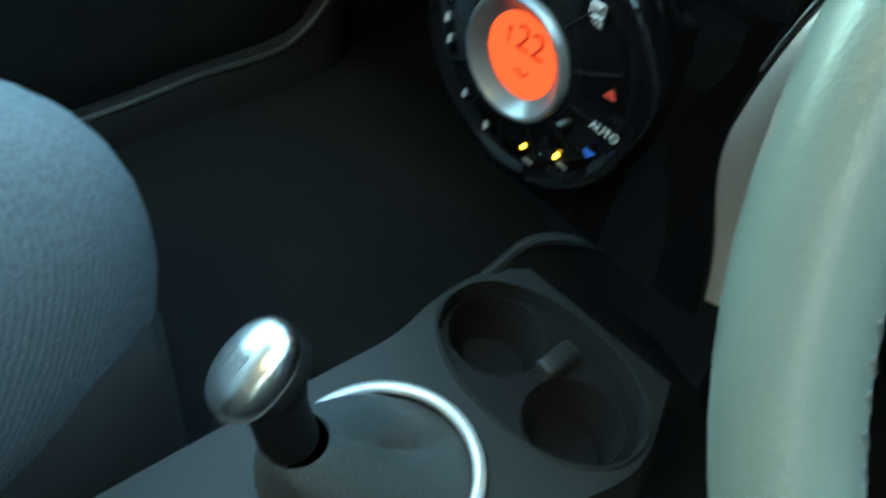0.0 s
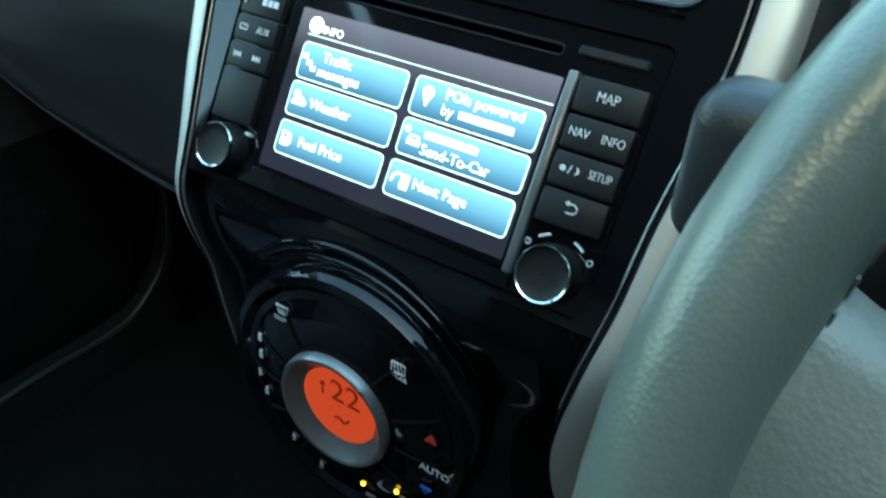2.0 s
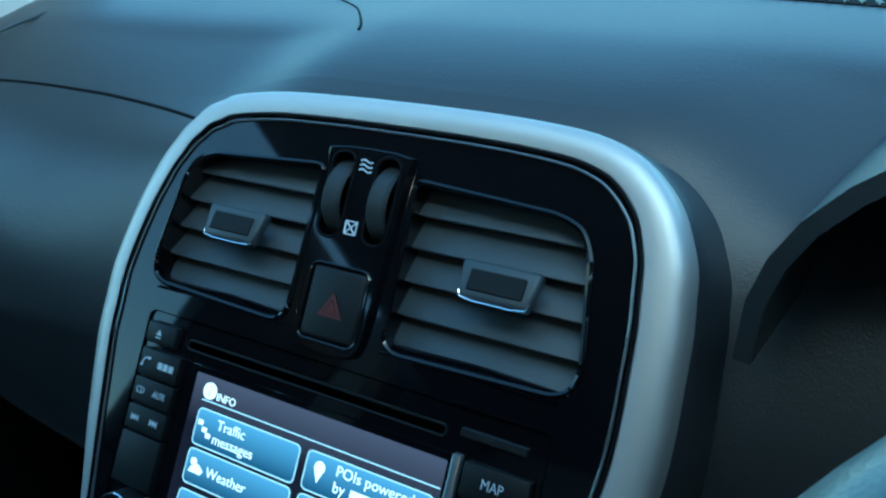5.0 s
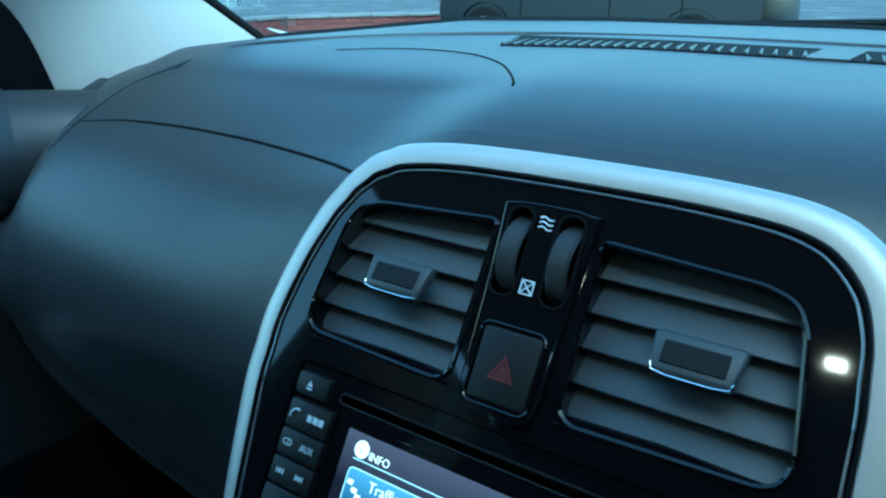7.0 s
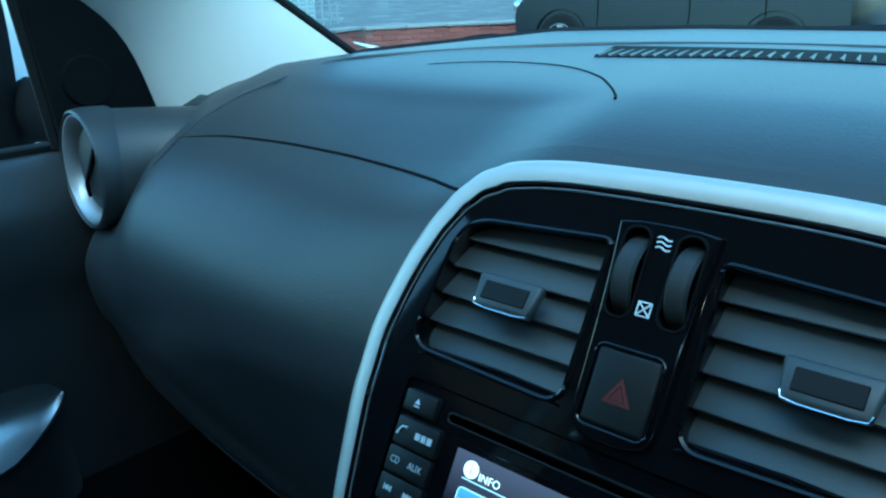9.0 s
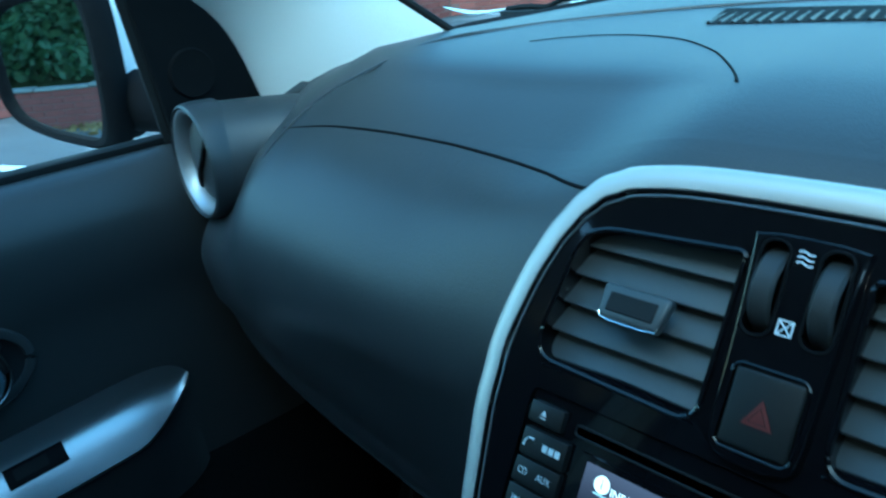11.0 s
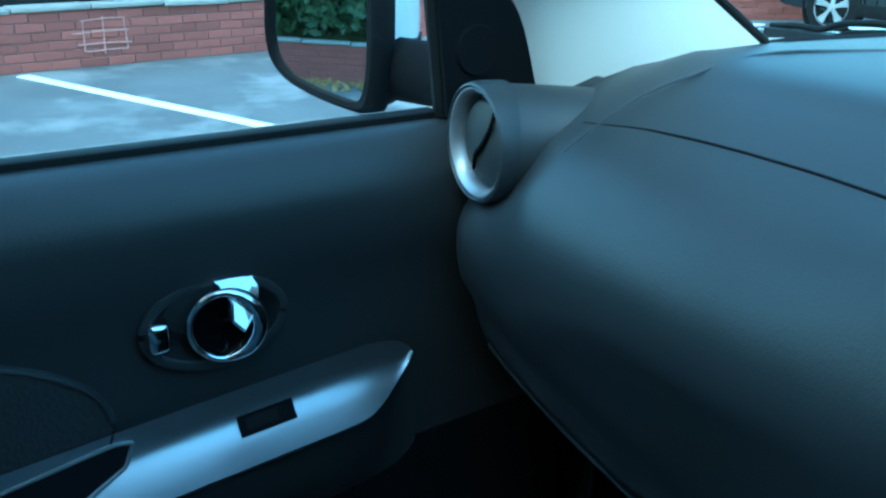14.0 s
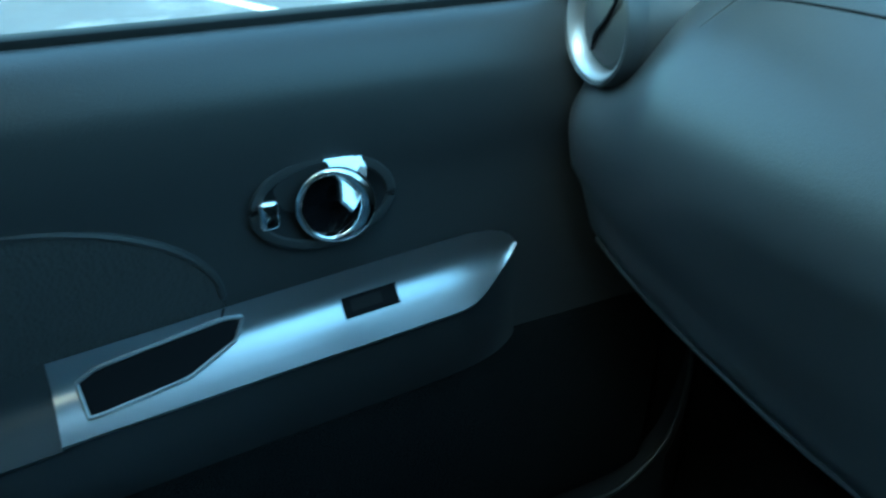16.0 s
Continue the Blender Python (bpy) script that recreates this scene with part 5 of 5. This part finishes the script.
# unseen wall added across the rear to limit light; the opening lets some in
rear = plate([(-0.76, 0.25), (0.76, 0.25), (0.76, 1.52), (-0.76, 1.52)], [rrect(-0.46, 1.28, 0.46, 1.40, 0.05)], -1.35, -1.30)
tagged(part("rear_light_block", rear, SEATSIDE), "unseen dark wall added behind the cabin to block light, with an opening that lets some in", "cabin rear", kind="structure")
for sx in (-1, 1):
    # Unseen panel added to shut out light from the rear side.
    tagged(part("side_light_block", rbox(min(sx * 0.70, sx * 0.76), -1.9, 0.25, max(sx * 0.70, sx * 0.76), -1.0, 1.47, 0.0), SEATSIDE), "unseen dark panel added to block light from the rear sides", "cabin side", kind="structure")
    tagged(part("pillar", sweep([(sx * 0.69, -1.02, 0.9), (sx * 0.66, -1.0, 1.2), (sx * 0.60, -0.98, 1.46)], 0.045, 10), LINER), "pale grey door pillar trim", "pillar", kind="structure")
    tagged(part("pillar", sweep([(sx * 0.69, -1.9, 0.9), (sx * 0.64, -1.85, 1.2), (sx * 0.56, -1.75, 1.46)], 0.07, 10), LINER), "pale grey rear pillar trim", "pillar", kind="structure")

# Unseen panel added to keep rear passenger-side light off the dashboard.
tagged(part("side_light_block", rbox(-0.735, -1.0, 0.9715, -0.70, -0.60, 1.47, 0.0), SEATSIDE), "unseen dark panel added to block light behind the passenger window", "cabin side", kind="structure")

# front pillars with pale trim
def front_pillar(side):
    """A pale band between the windscreen's edge and the mirror sail, bulging into the cabin."""
    e1 = spline([(-0.47, 0.385, 1.025), (-0.487, 0.348, 1.052), (-0.540, 0.26, 1.131), (-0.565, 0.15, 1.205), (-0.57, -0.02, 1.30), (-0.555, -0.22, 1.395), (-0.54, -0.34, 1.44)], 30)
    e2 = spline([(-0.668, 0.245, 0.955), (-0.668, 0.235, 1.0), (-0.668, 0.205, 1.075), (-0.665, 0.14, 1.132), (-0.645, 0.0, 1.235), (-0.61, -0.22, 1.37), (-0.585, -0.36, 1.44)], 30)
    secs = []
    for a, b in zip(e1, e2):
        a, b = Vector(a), Vector(b)
        bulge = Vector((0.75, -0.5, -0.2)).normalized() * 0.13 * (a - b).length
        row = []
        for q in np.linspace(0, 1, 13):
            p = a.lerp(b, q) + bulge * (math.sin(math.pi * q) ** 0.8)
            row.append((side * -1 * p.x, p.y, p.z))
        secs.append(row)
    return tagged(part("a_pillar_trim", sheet(secs, 0.02, (side * -0.5, -0.8, 0)), LINER), "pale grey front pillar trim", "pillar", kind="structure")


front_pillar(-1)
front_pillar(1)

# roof lining and dome lamp
secs = []
for y in np.linspace(-0.30, -1.95, 16):
    secs.append([(x, y, 1.47 + 0.02 * math.sin(math.pi * min(1, max(0, (-0.3 - y) / 1.65))) - 0.05 * (abs(x) / 0.62) ** 3) for x in np.linspace(-0.62, 0.62, 17)])
tagged(part("ceiling", sheet(secs, 0.03, (0, 0, -1)), ROOFCLOTH), "pale grey cloth roof lining", "roof lining", kind="structure")
lamp = thing("dome_lamp", "small warm interior lamp on the roof lining", "lamp")
part("lamp_body", rbox(-0.02, -0.66, 1.462, 0.12, -0.58, 1.495, 0.008, 3), SEATSIDE, lamp)
for sx in (0.015, 0.085):
    part("lamp_lens", rbox(sx - 0.011, -0.629, 1.4575, sx + 0.011, -0.611, 1.463, 0.002, 2), DOME, lamp, "warm lit lens")

# Unseen plate added to keep light from leaking down into the footwell.
tagged(part("footwell_light_block", rbox(-0.76, 0.262, 0.95, 0.76, 0.80, 0.97, 0.0), BLACK), "unseen black plate added under the dashboard top to stop light leaking into the footwell", "panel", kind="structure")
# windscreen
def screen_base(x):
    return Vector((x, front_edge(x) + 0.015, front_height(x) - 0.004))


side_edge = spline([(0.487, 0.360, 1.050), (0.540, 0.270, 1.131), (0.568, 0.155, 1.208), (0.573, -0.02, 1.305), (0.558, -0.22, 1.40), (0.545, -0.34, 1.445)], 16)
secs = []
for u in np.linspace(-1, 1, 33):
    foot = (front_edge(0.487 * u) - 0.345) / (0.66 - 0.345)
    col = []
    for k, (ex, ey, ez) in enumerate(side_edge):
        q = k / 15
        w = (1 - q) * foot + q * (1 - u * u)
        mid_y, mid_z = 0.675 - 0.955 * q, 1.060 + 0.395 * q
        col.append((u * ex, ey + (mid_y - ey) * w, ez + (mid_z - ez) * w))
    secs.append(col)
ws = tagged(part("window_1", loft(secs), SCREENGLASS), "clear curved windscreen glass", "windscreen", kind="structure")
ws.visible_shadow = False
for side in (-1, 1):
    tagged(part("windscreen_edge", sweep([(side * (x - 0.003), y - 0.004, z) for x, y, z in side_edge], 0.0042, 8), RUBBER), "black border along the windscreen pillar", "windscreen band", kind="structure")
edge = [tuple(screen_base(x) + Vector((0, -0.004, -0.001))) for x in np.linspace(-0.50, 0.50, 51)]
tagged(part("windscreen_band", sweep(edge, 0.0085, 8), RUBBER), "black band along the foot of the windscreen", "windscreen band", kind="structure")

# wipers and bonnet outside
wiper_lines = (
    ([(-0.744, 0.72, 1.021), (-0.703, 0.72, 1.025), (-0.668, 0.72, 1.024), (-0.645, 0.72, 1.032), (-0.627, 0.72, 1.036), (-0.583, 0.72, 1.040), (-0.563, 0.72, 1.034), (-0.531, 0.72, 1.031), (-0.491, 0.72, 1.030)], 0.0042),
    ([(-0.503, 0.74, 1.046), (-0.482, 0.74, 1.049), (-0.459, 0.74, 1.049), (-0.43, 0.74, 1.048), (-0.354, 0.74, 1.045), (-0.2, 0.742, 1.055), (0.10, 0.75, 1.070), (0.3, 0.755, 1.076)], 0.0040))
for pts, rr in wiper_lines:
    w = thing("wiper", "black windscreen wiper arm and blade", "wiper", group="wipers")
    part("arm", sweep(spline(pts, 40), rr, 8), RUBBER, w)
    part("blade", sweep([(x + 0.02, y - 0.012, z - 0.008) for x, y, z in spline(pts, 40)], 0.003, 6), RUBBER, w)
part("blade_mount", sweep(spline([(-0.489, 0.72, 1.029), (-0.48, 0.72, 1.037), (-0.463, 0.72, 1.040), (-0.437, 0.72, 1.040), (-0.413, 0.72, 1.033)], 20), 0.0040, 8), RUBBER, w)
secs = []
for y in np.linspace(0.78, 1.7, 14):
    q = (y - 0.78) / 0.92
    secs.append([(x, y - 0.16 * (abs(x) / 0.8) ** 2, 1.047 - 0.12 * q - 0.16 * q * q - 0.045 * (abs(x) / 0.8) ** 2) for x in np.linspace(-0.82, 0.82, 29)])
bonnet = tagged(part("bonnet", sheet(secs, 0.02), WHITEPAINT), "white painted bonnet ahead of the windscreen", "bonnet", kind="structure")
# White slivers standing in for the bonnet's edge and its bright reflections.
for pts, rr in (
    ([(-0.925, 0.76, 1.018), (-0.886, 0.76, 1.012), (-0.855, 0.76, 1.009), (-0.82, 0.76, 1.011), (-0.784, 0.76, 1.016)], 0.0038),
    ([(-0.803, 0.74, 1.010), (-0.727, 0.74, 1.015), (-0.629, 0.74, 1.021), (-0.501, 0.74, 1.025)], 0.0013),
    ([(-0.646, 0.75, 1.027), (-0.622, 0.75, 1.026), (-0.586, 0.75, 1.026), (-0.547, 0.75, 1.024), (-0.51, 0.75, 1.023)], 0.0048),
    ([(-0.506, 0.75, 1.024), (-0.479, 0.75, 1.028), (-0.438, 0.75, 1.029)], 0.0042)):
    line = spline(pts, 24)
    part("bonnet_edge_glint", sweep(line, [rr * (0.25 + 0.75 * math.sin(math.pi * k / 23)) for k in range(24)], 8, squash=(2.0, 1.0)), WHITEPAINT, bonnet)
tagged(part("scuttle", rbox(-0.60, 0.69, 0.96, 0.60, 0.76, 1.000, 0.01, 2), RUBBER), "black plastic scuttle under the wipers", "scuttle", kind="structure")

# ---- door mirror ----
MN = Vector((0.5, -0.864, 0.047)).normalized()
MT = Vector((0.864, 0.5, 0)).normalized()
MU = MT.cross(MN) * -1
MU = MU if MU.z > 0 else -MU
MC = Vector((-0.905, 0.098, 1.028))
mirror = thing("door_mirror", "white-capped door mirror with black surround", "mirror")


def mp(a, b, d=0.0):
    return tuple(MC + MT * a + MU * b - MN * d)


m_out = [(-0.073, 0.0), (-0.070, 0.045), (-0.058, 0.068), (-0.03, 0.08), (0.02, 0.086), (0.055, 0.088), (0.068, 0.075), (0.072, 0.04), (0.072, -0.02), (0.068, -0.058), (0.058, -0.076), (0.03, -0.074), (-0.02, -0.062), (-0.052, -0.048), (-0.068, -0.028)]
m_out = [(p[0] if p[0] > 0 else p[0] * 0.92, p[1]) for p in spline(m_out + [m_out[0]], 61)][:-1]
bm = bmesh.new()
bm.faces.new([bm.verts.new(mp(a, b)) for a, b in m_out])
part("mirror_glass", bm, MIRROR, mirror, "silvered mirror glass", smooth=0)
secs = [[mp(a * s + 0.034 * (s - 1), b * s, d) for a, b in m_out] for s, d in ((0.985, 0.003), (1.0, -0.007), (1.08, -0.011), (1.15, -0.006), (1.20, 0.006), (1.19, 0.022))]
part("surround", loft(secs, closed=True), SEAM, mirror)
secs = [[mp(a * s + 0.01 * (1 - s), b * s + 0.006, d) for a, b in m_out] for s, d in ((1.185, 0.014), (1.19, 0.05), (1.10, 0.10), (0.85, 0.135), (0.4, 0.155), (0.02, 0.158))]
part("cap", loft(secs, closed=True), WHITEPAINT, mirror, "white painted cap")
secs = [[mp(a * s + 0.01 * (1 - s), min(b, -0.012) * s + 0.006, d) for a, b in m_out] for s, d in ((1.20, 0.013), (1.205, 0.055), (1.115, 0.103), (0.865, 0.139), (0.4, 0.157))]
part("lower_cover", loft(secs, closed=True), SEAM, mirror)
part("mount", sweep([(-0.86, 0.18, 0.985), (-0.79, 0.20, 0.985), (-0.70, 0.20, 0.985)], [0.038, 0.037, 0.036], 16, squash=(0.9, 1.0)), SEAM, mirror)

# ---- parked cars ----
def make_car(label, paint, group=""):
    """A five-door car along x, its nose at -x, standing at the origin on its wheels."""
    car = thing("parked_car", label, "car", group=group)
    side = [(-2.10, 0.42), (-2.12, 0.62), (-2.02, 0.80), (-1.75, 0.93), (-1.15, 1.04), (-0.95, 1.10), (-0.35, 1.50), (0.2, 1.58), (1.2, 1.55), (1.75, 1.42), (2.05, 1.02), (2.12, 0.75), (2.08, 0.40), (1.70, 0.26), (-1.75, 0.26)]
    side = [p[:2] for p in spline(side + [side[0]], 75)][:-1]
    secs = []
    for y in (-0.86, -0.84, -0.78, -0.4, 0.0, 0.4, 0.78, 0.84, 0.86):
        s = 1 - 0.05 * (abs(y) / 0.86) ** 6
        secs.append([(x * s, y * (1 - 0.22 * max(0.0, z - 1.0) / 0.58), 0.7 + (z - 0.7) * s) for x, z in side])
    part("body", loft(secs, closed=True, caps=True), paint, car)
    for k, win in enumerate(([(-0.80, 1.08), (-0.28, 1.44), (0.28, 1.50), (0.28, 1.06)], [(0.36, 1.06), (0.36, 1.50), (1.10, 1.47), (1.12, 1.06)], [(1.20, 1.07), (1.18, 1.46), (1.55, 1.38), (1.70, 1.12)])):
        for sy in (-1, 1):
            bm = bmesh.new()
            bm.faces.new([bm.verts.new((x, sy * (0.862 * (1 - 0.22 * max(0.0, z - 1.0) / 0.58) + 0.004), z)) for x, z in win])
            bmesh.ops.solidify(bm, geom=bm.faces[:], thickness=0.006)
            part("side_window", bm, DARKGLASS, car)
    for sy in (-1, 1):
        for x in (-0.83, 0.32, 1.16):
            part("door_gap", sweep([(x, sy * 0.864, 0.36), (x + 0.02, sy * 0.866, 0.7), (x, sy * 0.862, 1.0)], 0.006, 5), SEAM, car)
        part("sill", rbox(-1.25, min(sy * 0.85, sy * 0.88), 0.24, 1.2, max(sy * 0.85, sy * 0.88), 0.38, 0.02, 2), RUBBER, car)
        part("headlight", rbox(-2.10, min(sy * 0.5, sy * 0.80), 0.66, -1.86, max(sy * 0.5, sy * 0.80), 0.80, 0.04, 3), CHROME, car, "clear headlight")
        for x in (-1.32, 1.30):
            arch = lathe([(0.37, -0.03), (0.37, 0.02), (0.30, 0.02), (0.30, -0.03)], 36, "y")
            arch.transform(pose(x, sy * 0.855, 0.335))
            part("wheel_arch", arch, RUBBER, car)
            wheel = part("wheel", lathe([(0.20, -0.10), (0.30, -0.10), (0.325, -0.07), (0.325, 0.07), (0.30, 0.10), (0.205, 0.10)], 40, "y"), RUBBER, car, "black tyre", at=pose(x, sy * 0.80, 0.325))
            part("rim", lathe([(0.21, 0.095 * sy), (0.20, 0.102 * sy), (0.185, 0.09 * sy), (0.18, 0.03 * sy), (0.0004, 0.03 * sy)], 36, "y"), BLACK, wheel)
            part("rim_edge", lathe([(0.213, 0.094 * sy), (0.211, 0.106 * sy), (0.203, 0.107 * sy), (0.196, 0.098 * sy)], 40, "y"), DIALRING, wheel)
            for k in range(5):
                a = math.radians(90 + 72 * k)
                secs = []
                for q in np.linspace(0, 1, 5):
                    r0, half_turn = 0.035 + 0.165 * q, 0.020 + 0.036 * q ** 1.5
                    c = Vector((r0 * math.cos(a), 0, r0 * math.sin(a)))
                    t = Vector((-math.sin(a), 0, math.cos(a))) * half_turn
                    out = sy * (0.098 - 0.004 * math.sin(math.pi * q))
                    secs.append([tuple(c - t + Vector((0, sy * 0.07, 0))), tuple(c - t * 0.85 + Vector((0, out, 0))), tuple(c + t * 0.85 + Vector((0, out, 0))), tuple(c + t + Vector((0, sy * 0.07, 0)))])
                part("spoke", loft(secs, closed=True, caps=True), ALLOY, wheel)
            part("hub_cap", lathe([(0.05, 0.08 * sy), (0.045, 0.1 * sy), (0.0004, 0.104 * sy)], 20, "y"), ALLOY, wheel)
    return car


suv = make_car("black parked hatchback with silver alloy wheels", BLACKPAINT)
suv.matrix_world = pose(-4.32, 9.48, 0, 0, 0, 2)
pale = make_car("pale silver car parked behind the railings", material("silver_car_paint", (0.30, 0.32, 0.34), 0.25, metal=0.4, coat=0.5, blotch=0.05))
pale.matrix_world = pose(-10.4, 1.2, 0, 0, 0, 95)
copy_thing(pale, pose(-10.9, 6.4, 0, 0, 0, 96))
copy_thing(pale, pose(-10.0, -4.2, 0, 0, 0, 95))

# ---- low wall with railings beside the bays ----
WD = (WALL_B - WALL_A).normalized()
WN = Vector((WD.y, -WD.x, 0))
WN = WN if WN.x > 0 else -WN
WLEN = (WALL_B - WALL_A).length
WTURN = Matrix(((WD.x, -WN.x, 0, WALL_A.x), (WD.y, -WN.y, 0, WALL_A.y), (0, 0, 1, 0), (0, 0, 0, 1)))
COURSES, PITCH, STEP = 6, 0.225, 0.075
WALL_H = COURSES * STEP + 0.004


def wall_core(name, length, label, at):
    w = part(name, rbox(0, 0.012, -0.05, length, 0.21, WALL_H, 0.0), MORTAR, at=at)
    return tagged(w, label, "wall", kind="structure")


fence = thing("railing", "galvanised steel railing on a low brick wall", "fence", at=WTURN)
for k in range(8):
    s = 0.6 + 2.0 * k
    part("post", rbox(s - 0.03, 0.08, WALL_H + 0.05, s + 0.03, 0.14, 1.75, 0.004, 1), STEEL, fence)
for z in (0.62, 1.62):
    part("rail", rbox(0.3, 0.095, z - 0.02, WLEN - 0.3, 0.125, z + 0.02, 0.003, 1), STEEL, fence)
pale_mesh = mesh_of("paling", rbox(-0.014, 0.0, 0.56, 0.014, 0.006, 1.72, 0.002, 1))
pale_mesh.materials.append(STEEL)
for k in range(140):
    s = 0.4 + 0.14 * k
    if s > WLEN - 0.3:
        break
    ob = new("paling", pale_mesh)
    ob.parent = fence
    ob.matrix_parent_inverse = Matrix.Identity(4)
    ob.location = (s, 0.088, 0)
bm = bmesh.new()
for k in range(9):
    z = 0.58 + 0.055 * k
    for a, b in (((0.3, z), (WLEN - 0.3, z)),):
        vs = [bm.verts.new((x, 0.135 + d, zz)) for x, zz, d in ((a[0], z - 0.003, 0), (b[0], z - 0.003, 0), (b[0], z + 0.003, 0), (a[0], z + 0.003, 0))]
        bm.faces.new(vs)
bmesh.ops.solidify(bm, geom=bm.faces[:], thickness=0.005)
tagged(part("mesh_wire", bm, STEEL, fence), kind="stuff")

# ---- hedge and fallen leaves behind the car ----
rng = random.Random(7)


def leaves(name, mat, count, place, size):
    vs, fs = [], []
    for _ in range(count):
        c, r = Vector(place()), size * (0.6 + 0.8 * rng.random())
        u = Vector((rng.gauss(0, 1), rng.gauss(0, 1), rng.gauss(0, 1))).normalized()
        w = u.orthogonal().normalized()
        w.rotate(Matrix.Rotation(rng.random() * 6.28, 3, u))
        n0 = len(vs)
        vs += [tuple(c - u * r), tuple(c + w * r * 0.55), tuple(c + u * r), tuple(c - w * r * 0.55)]
        fs.append((n0, n0 + 1, n0 + 2, n0 + 3))
    me = bpy.data.meshes.new(name)
    me.from_pydata(vs, [], fs)
    me.materials.append(mat)
    return new(name, me)


REAR_Y = -9.0


def hedge_spot():
    x = rng.uniform(-7.0, 5.0)
    top = 2.5 + 0.35 * noise.noise(Vector((x * 0.8, 0.3, 0))) + 0.15 * noise.noise(Vector((x * 3, 1.3, 0)))
    z = 0.55 + (top - 0.55) * rng.random() ** 0.8
    deep = 0.35 * noise.noise(Vector((x * 1.6, z * 1.6, 4.0)))
    return (x, REAR_Y - 0.35 - deep - 0.5 * rng.random() ** 2, z)


hedge = tagged(leaves("hedge", LEAF, 36000, hedge_spot, 0.075), "dark green leafy hedge above a brick wall", "hedge", kind="stuff")
rows = []
for k in range(49):
    x = -7.2 + 12.6 * k / 48
    rows.append([(x, REAR_Y - 0.95 - 0.25 * noise.noise(Vector((x * 2.1, z * 2.1, 2.0))), z + (0.25 * noise.noise(Vector((x * 1.7, 0.5, 0))) if j == 11 else 0)) for j, z in enumerate(np.linspace(0.3, 2.35, 12))])
part("inner_foliage", sheet(rows, 0.3, (0, 1, 0)), LEAF, hedge)
tagged(leaves("fallen_leaves", DRYLEAF, 1200, lambda: (rng.uniform(-5, 4), REAR_Y + 0.05 + 0.9 * rng.random() ** 2, 0.012 + 0.02 * rng.random()), 0.045), "dry yellow leaves along the foot of the wall", "leaves", kind="stuff")

# ---- brickwork, last ----
def brick_mesh(length):
    me = mesh_of("brick", rbox(-length / 2, 0.0, 0.0, length / 2, 0.10, 0.065, 0.004, 1), smooth=30)
    me.materials.append(BRICK)
    return me


def coping_mesh(length):
    me = mesh_of("coping_stone", rbox(0.006, -0.025, 0.0, length - 0.006, 0.25, 0.042, 0.012, 2), smooth=30)
    me.materials.append(COPING)
    return me


BRICKS = brick_mesh(0.215)
COPE = coping_mesh(0.6)


def lay(wall, length, near0, near1, rest_name):
    """Bricks proud of the mortar; those between near0 and near1 are pieces of their own, the others one joined mesh."""
    vs, fs = [], []
    r = random.Random(3)
    single = 0
    base = [v.co.copy() for v in BRICKS.vertices]
    faces = [tuple(p.vertices) for p in BRICKS.polygons]
    for c in range(COURSES):
        n = int(length / PITCH)
        for k in range(n):
            s = 0.12 + PITCH * k + (PITCH / 2 if c % 2 else 0)
            if s > length - 0.12:
                continue
            off = Vector((s + r.uniform(-0.002, 0.002), r.uniform(-0.003, 0.003), 0.005 + STEP * c))
            if near0 < s < near1 and single < 300:
                ob = new("brick", BRICKS)
                ob.parent = wall
                ob.location = off
                single += 1
            else:
                n0 = len(vs)
                vs += [tuple(q + off) for q in base]
                fs += [tuple(n0 + j for j in f) for f in faces]
    me = bpy.data.meshes.new(rest_name)
    me.from_pydata(vs, [], fs)
    me.materials.append(BRICK)
    ob = new(rest_name, me)
    ob.parent = wall
    tagged(ob, kind="stuff")
    for k in range(int(length / 0.6)):
        ob = new("coping_stone", COPE)
        ob.parent = wall
        ob.location = (0.6 * k, r.uniform(-0.012, 0.008), WALL_H + r.uniform(-0.003, 0.006))
        ob.rotation_euler = (radians(r.uniform(-1.5, 1.5)), radians(r.uniform(-0.8, 0.8)), 0)


left_wall = wall_core("wall_left", WLEN, "low red brick boundary wall with pale coping", WTURN)
lay(left_wall, WLEN, 7.0, 18.3, "far_bricks")
# chalk scrawl, unreadable
CHALK = material("chalk", (0.38, 0.21, 0.19), 0.9, grain=0.4, scale=60)
for a, b in (((9.50, 0.37), (9.86, 0.38)), ((9.52, 0.37), (9.51, 0.12)), ((9.68, 0.40), (9.67, 0.10)), ((9.85, 0.38), (9.86, 0.13)), ((9.43, 0.27), (9.88, 0.28)), ((9.46, 0.18), (9.90, 0.18)), ((9.51, 0.12), (9.86, 0.13))):
    part("chalk_mark", sweep([(a[0], -0.003, a[1]), ((a[0] + b[0]) / 2, -0.004, (a[1] + b[1]) / 2 + 0.006), (b[0], -0.003, b[1])], 0.0065, 5, squash=(1, 1)), CHALK, left_wall)
BEND = Vector((WALL_B.x, WALL_B.y, 0))
TURN = Vector((1.35, 2.6, 0)).normalized()
return_wall = wall_core("wall_return", 3.0, "low red brick wall running on behind the parked car", Matrix(((TURN.x, -TURN.y, 0, BEND.x), (TURN.y, TURN.x, 0, BEND.y), (0, 0, 1, 0), (0, 0, 0, 1))))
lay(return_wall, 3.0, 0.0, 3.0, "far_bricks")
rear_wall = wall_core("wall_behind", 16.0, "low red brick wall below a hedge", pose(7.0, REAR_Y, 0, 0, 0, 180))
lay(rear_wall, 16.0, 20, 21, "far_bricks")
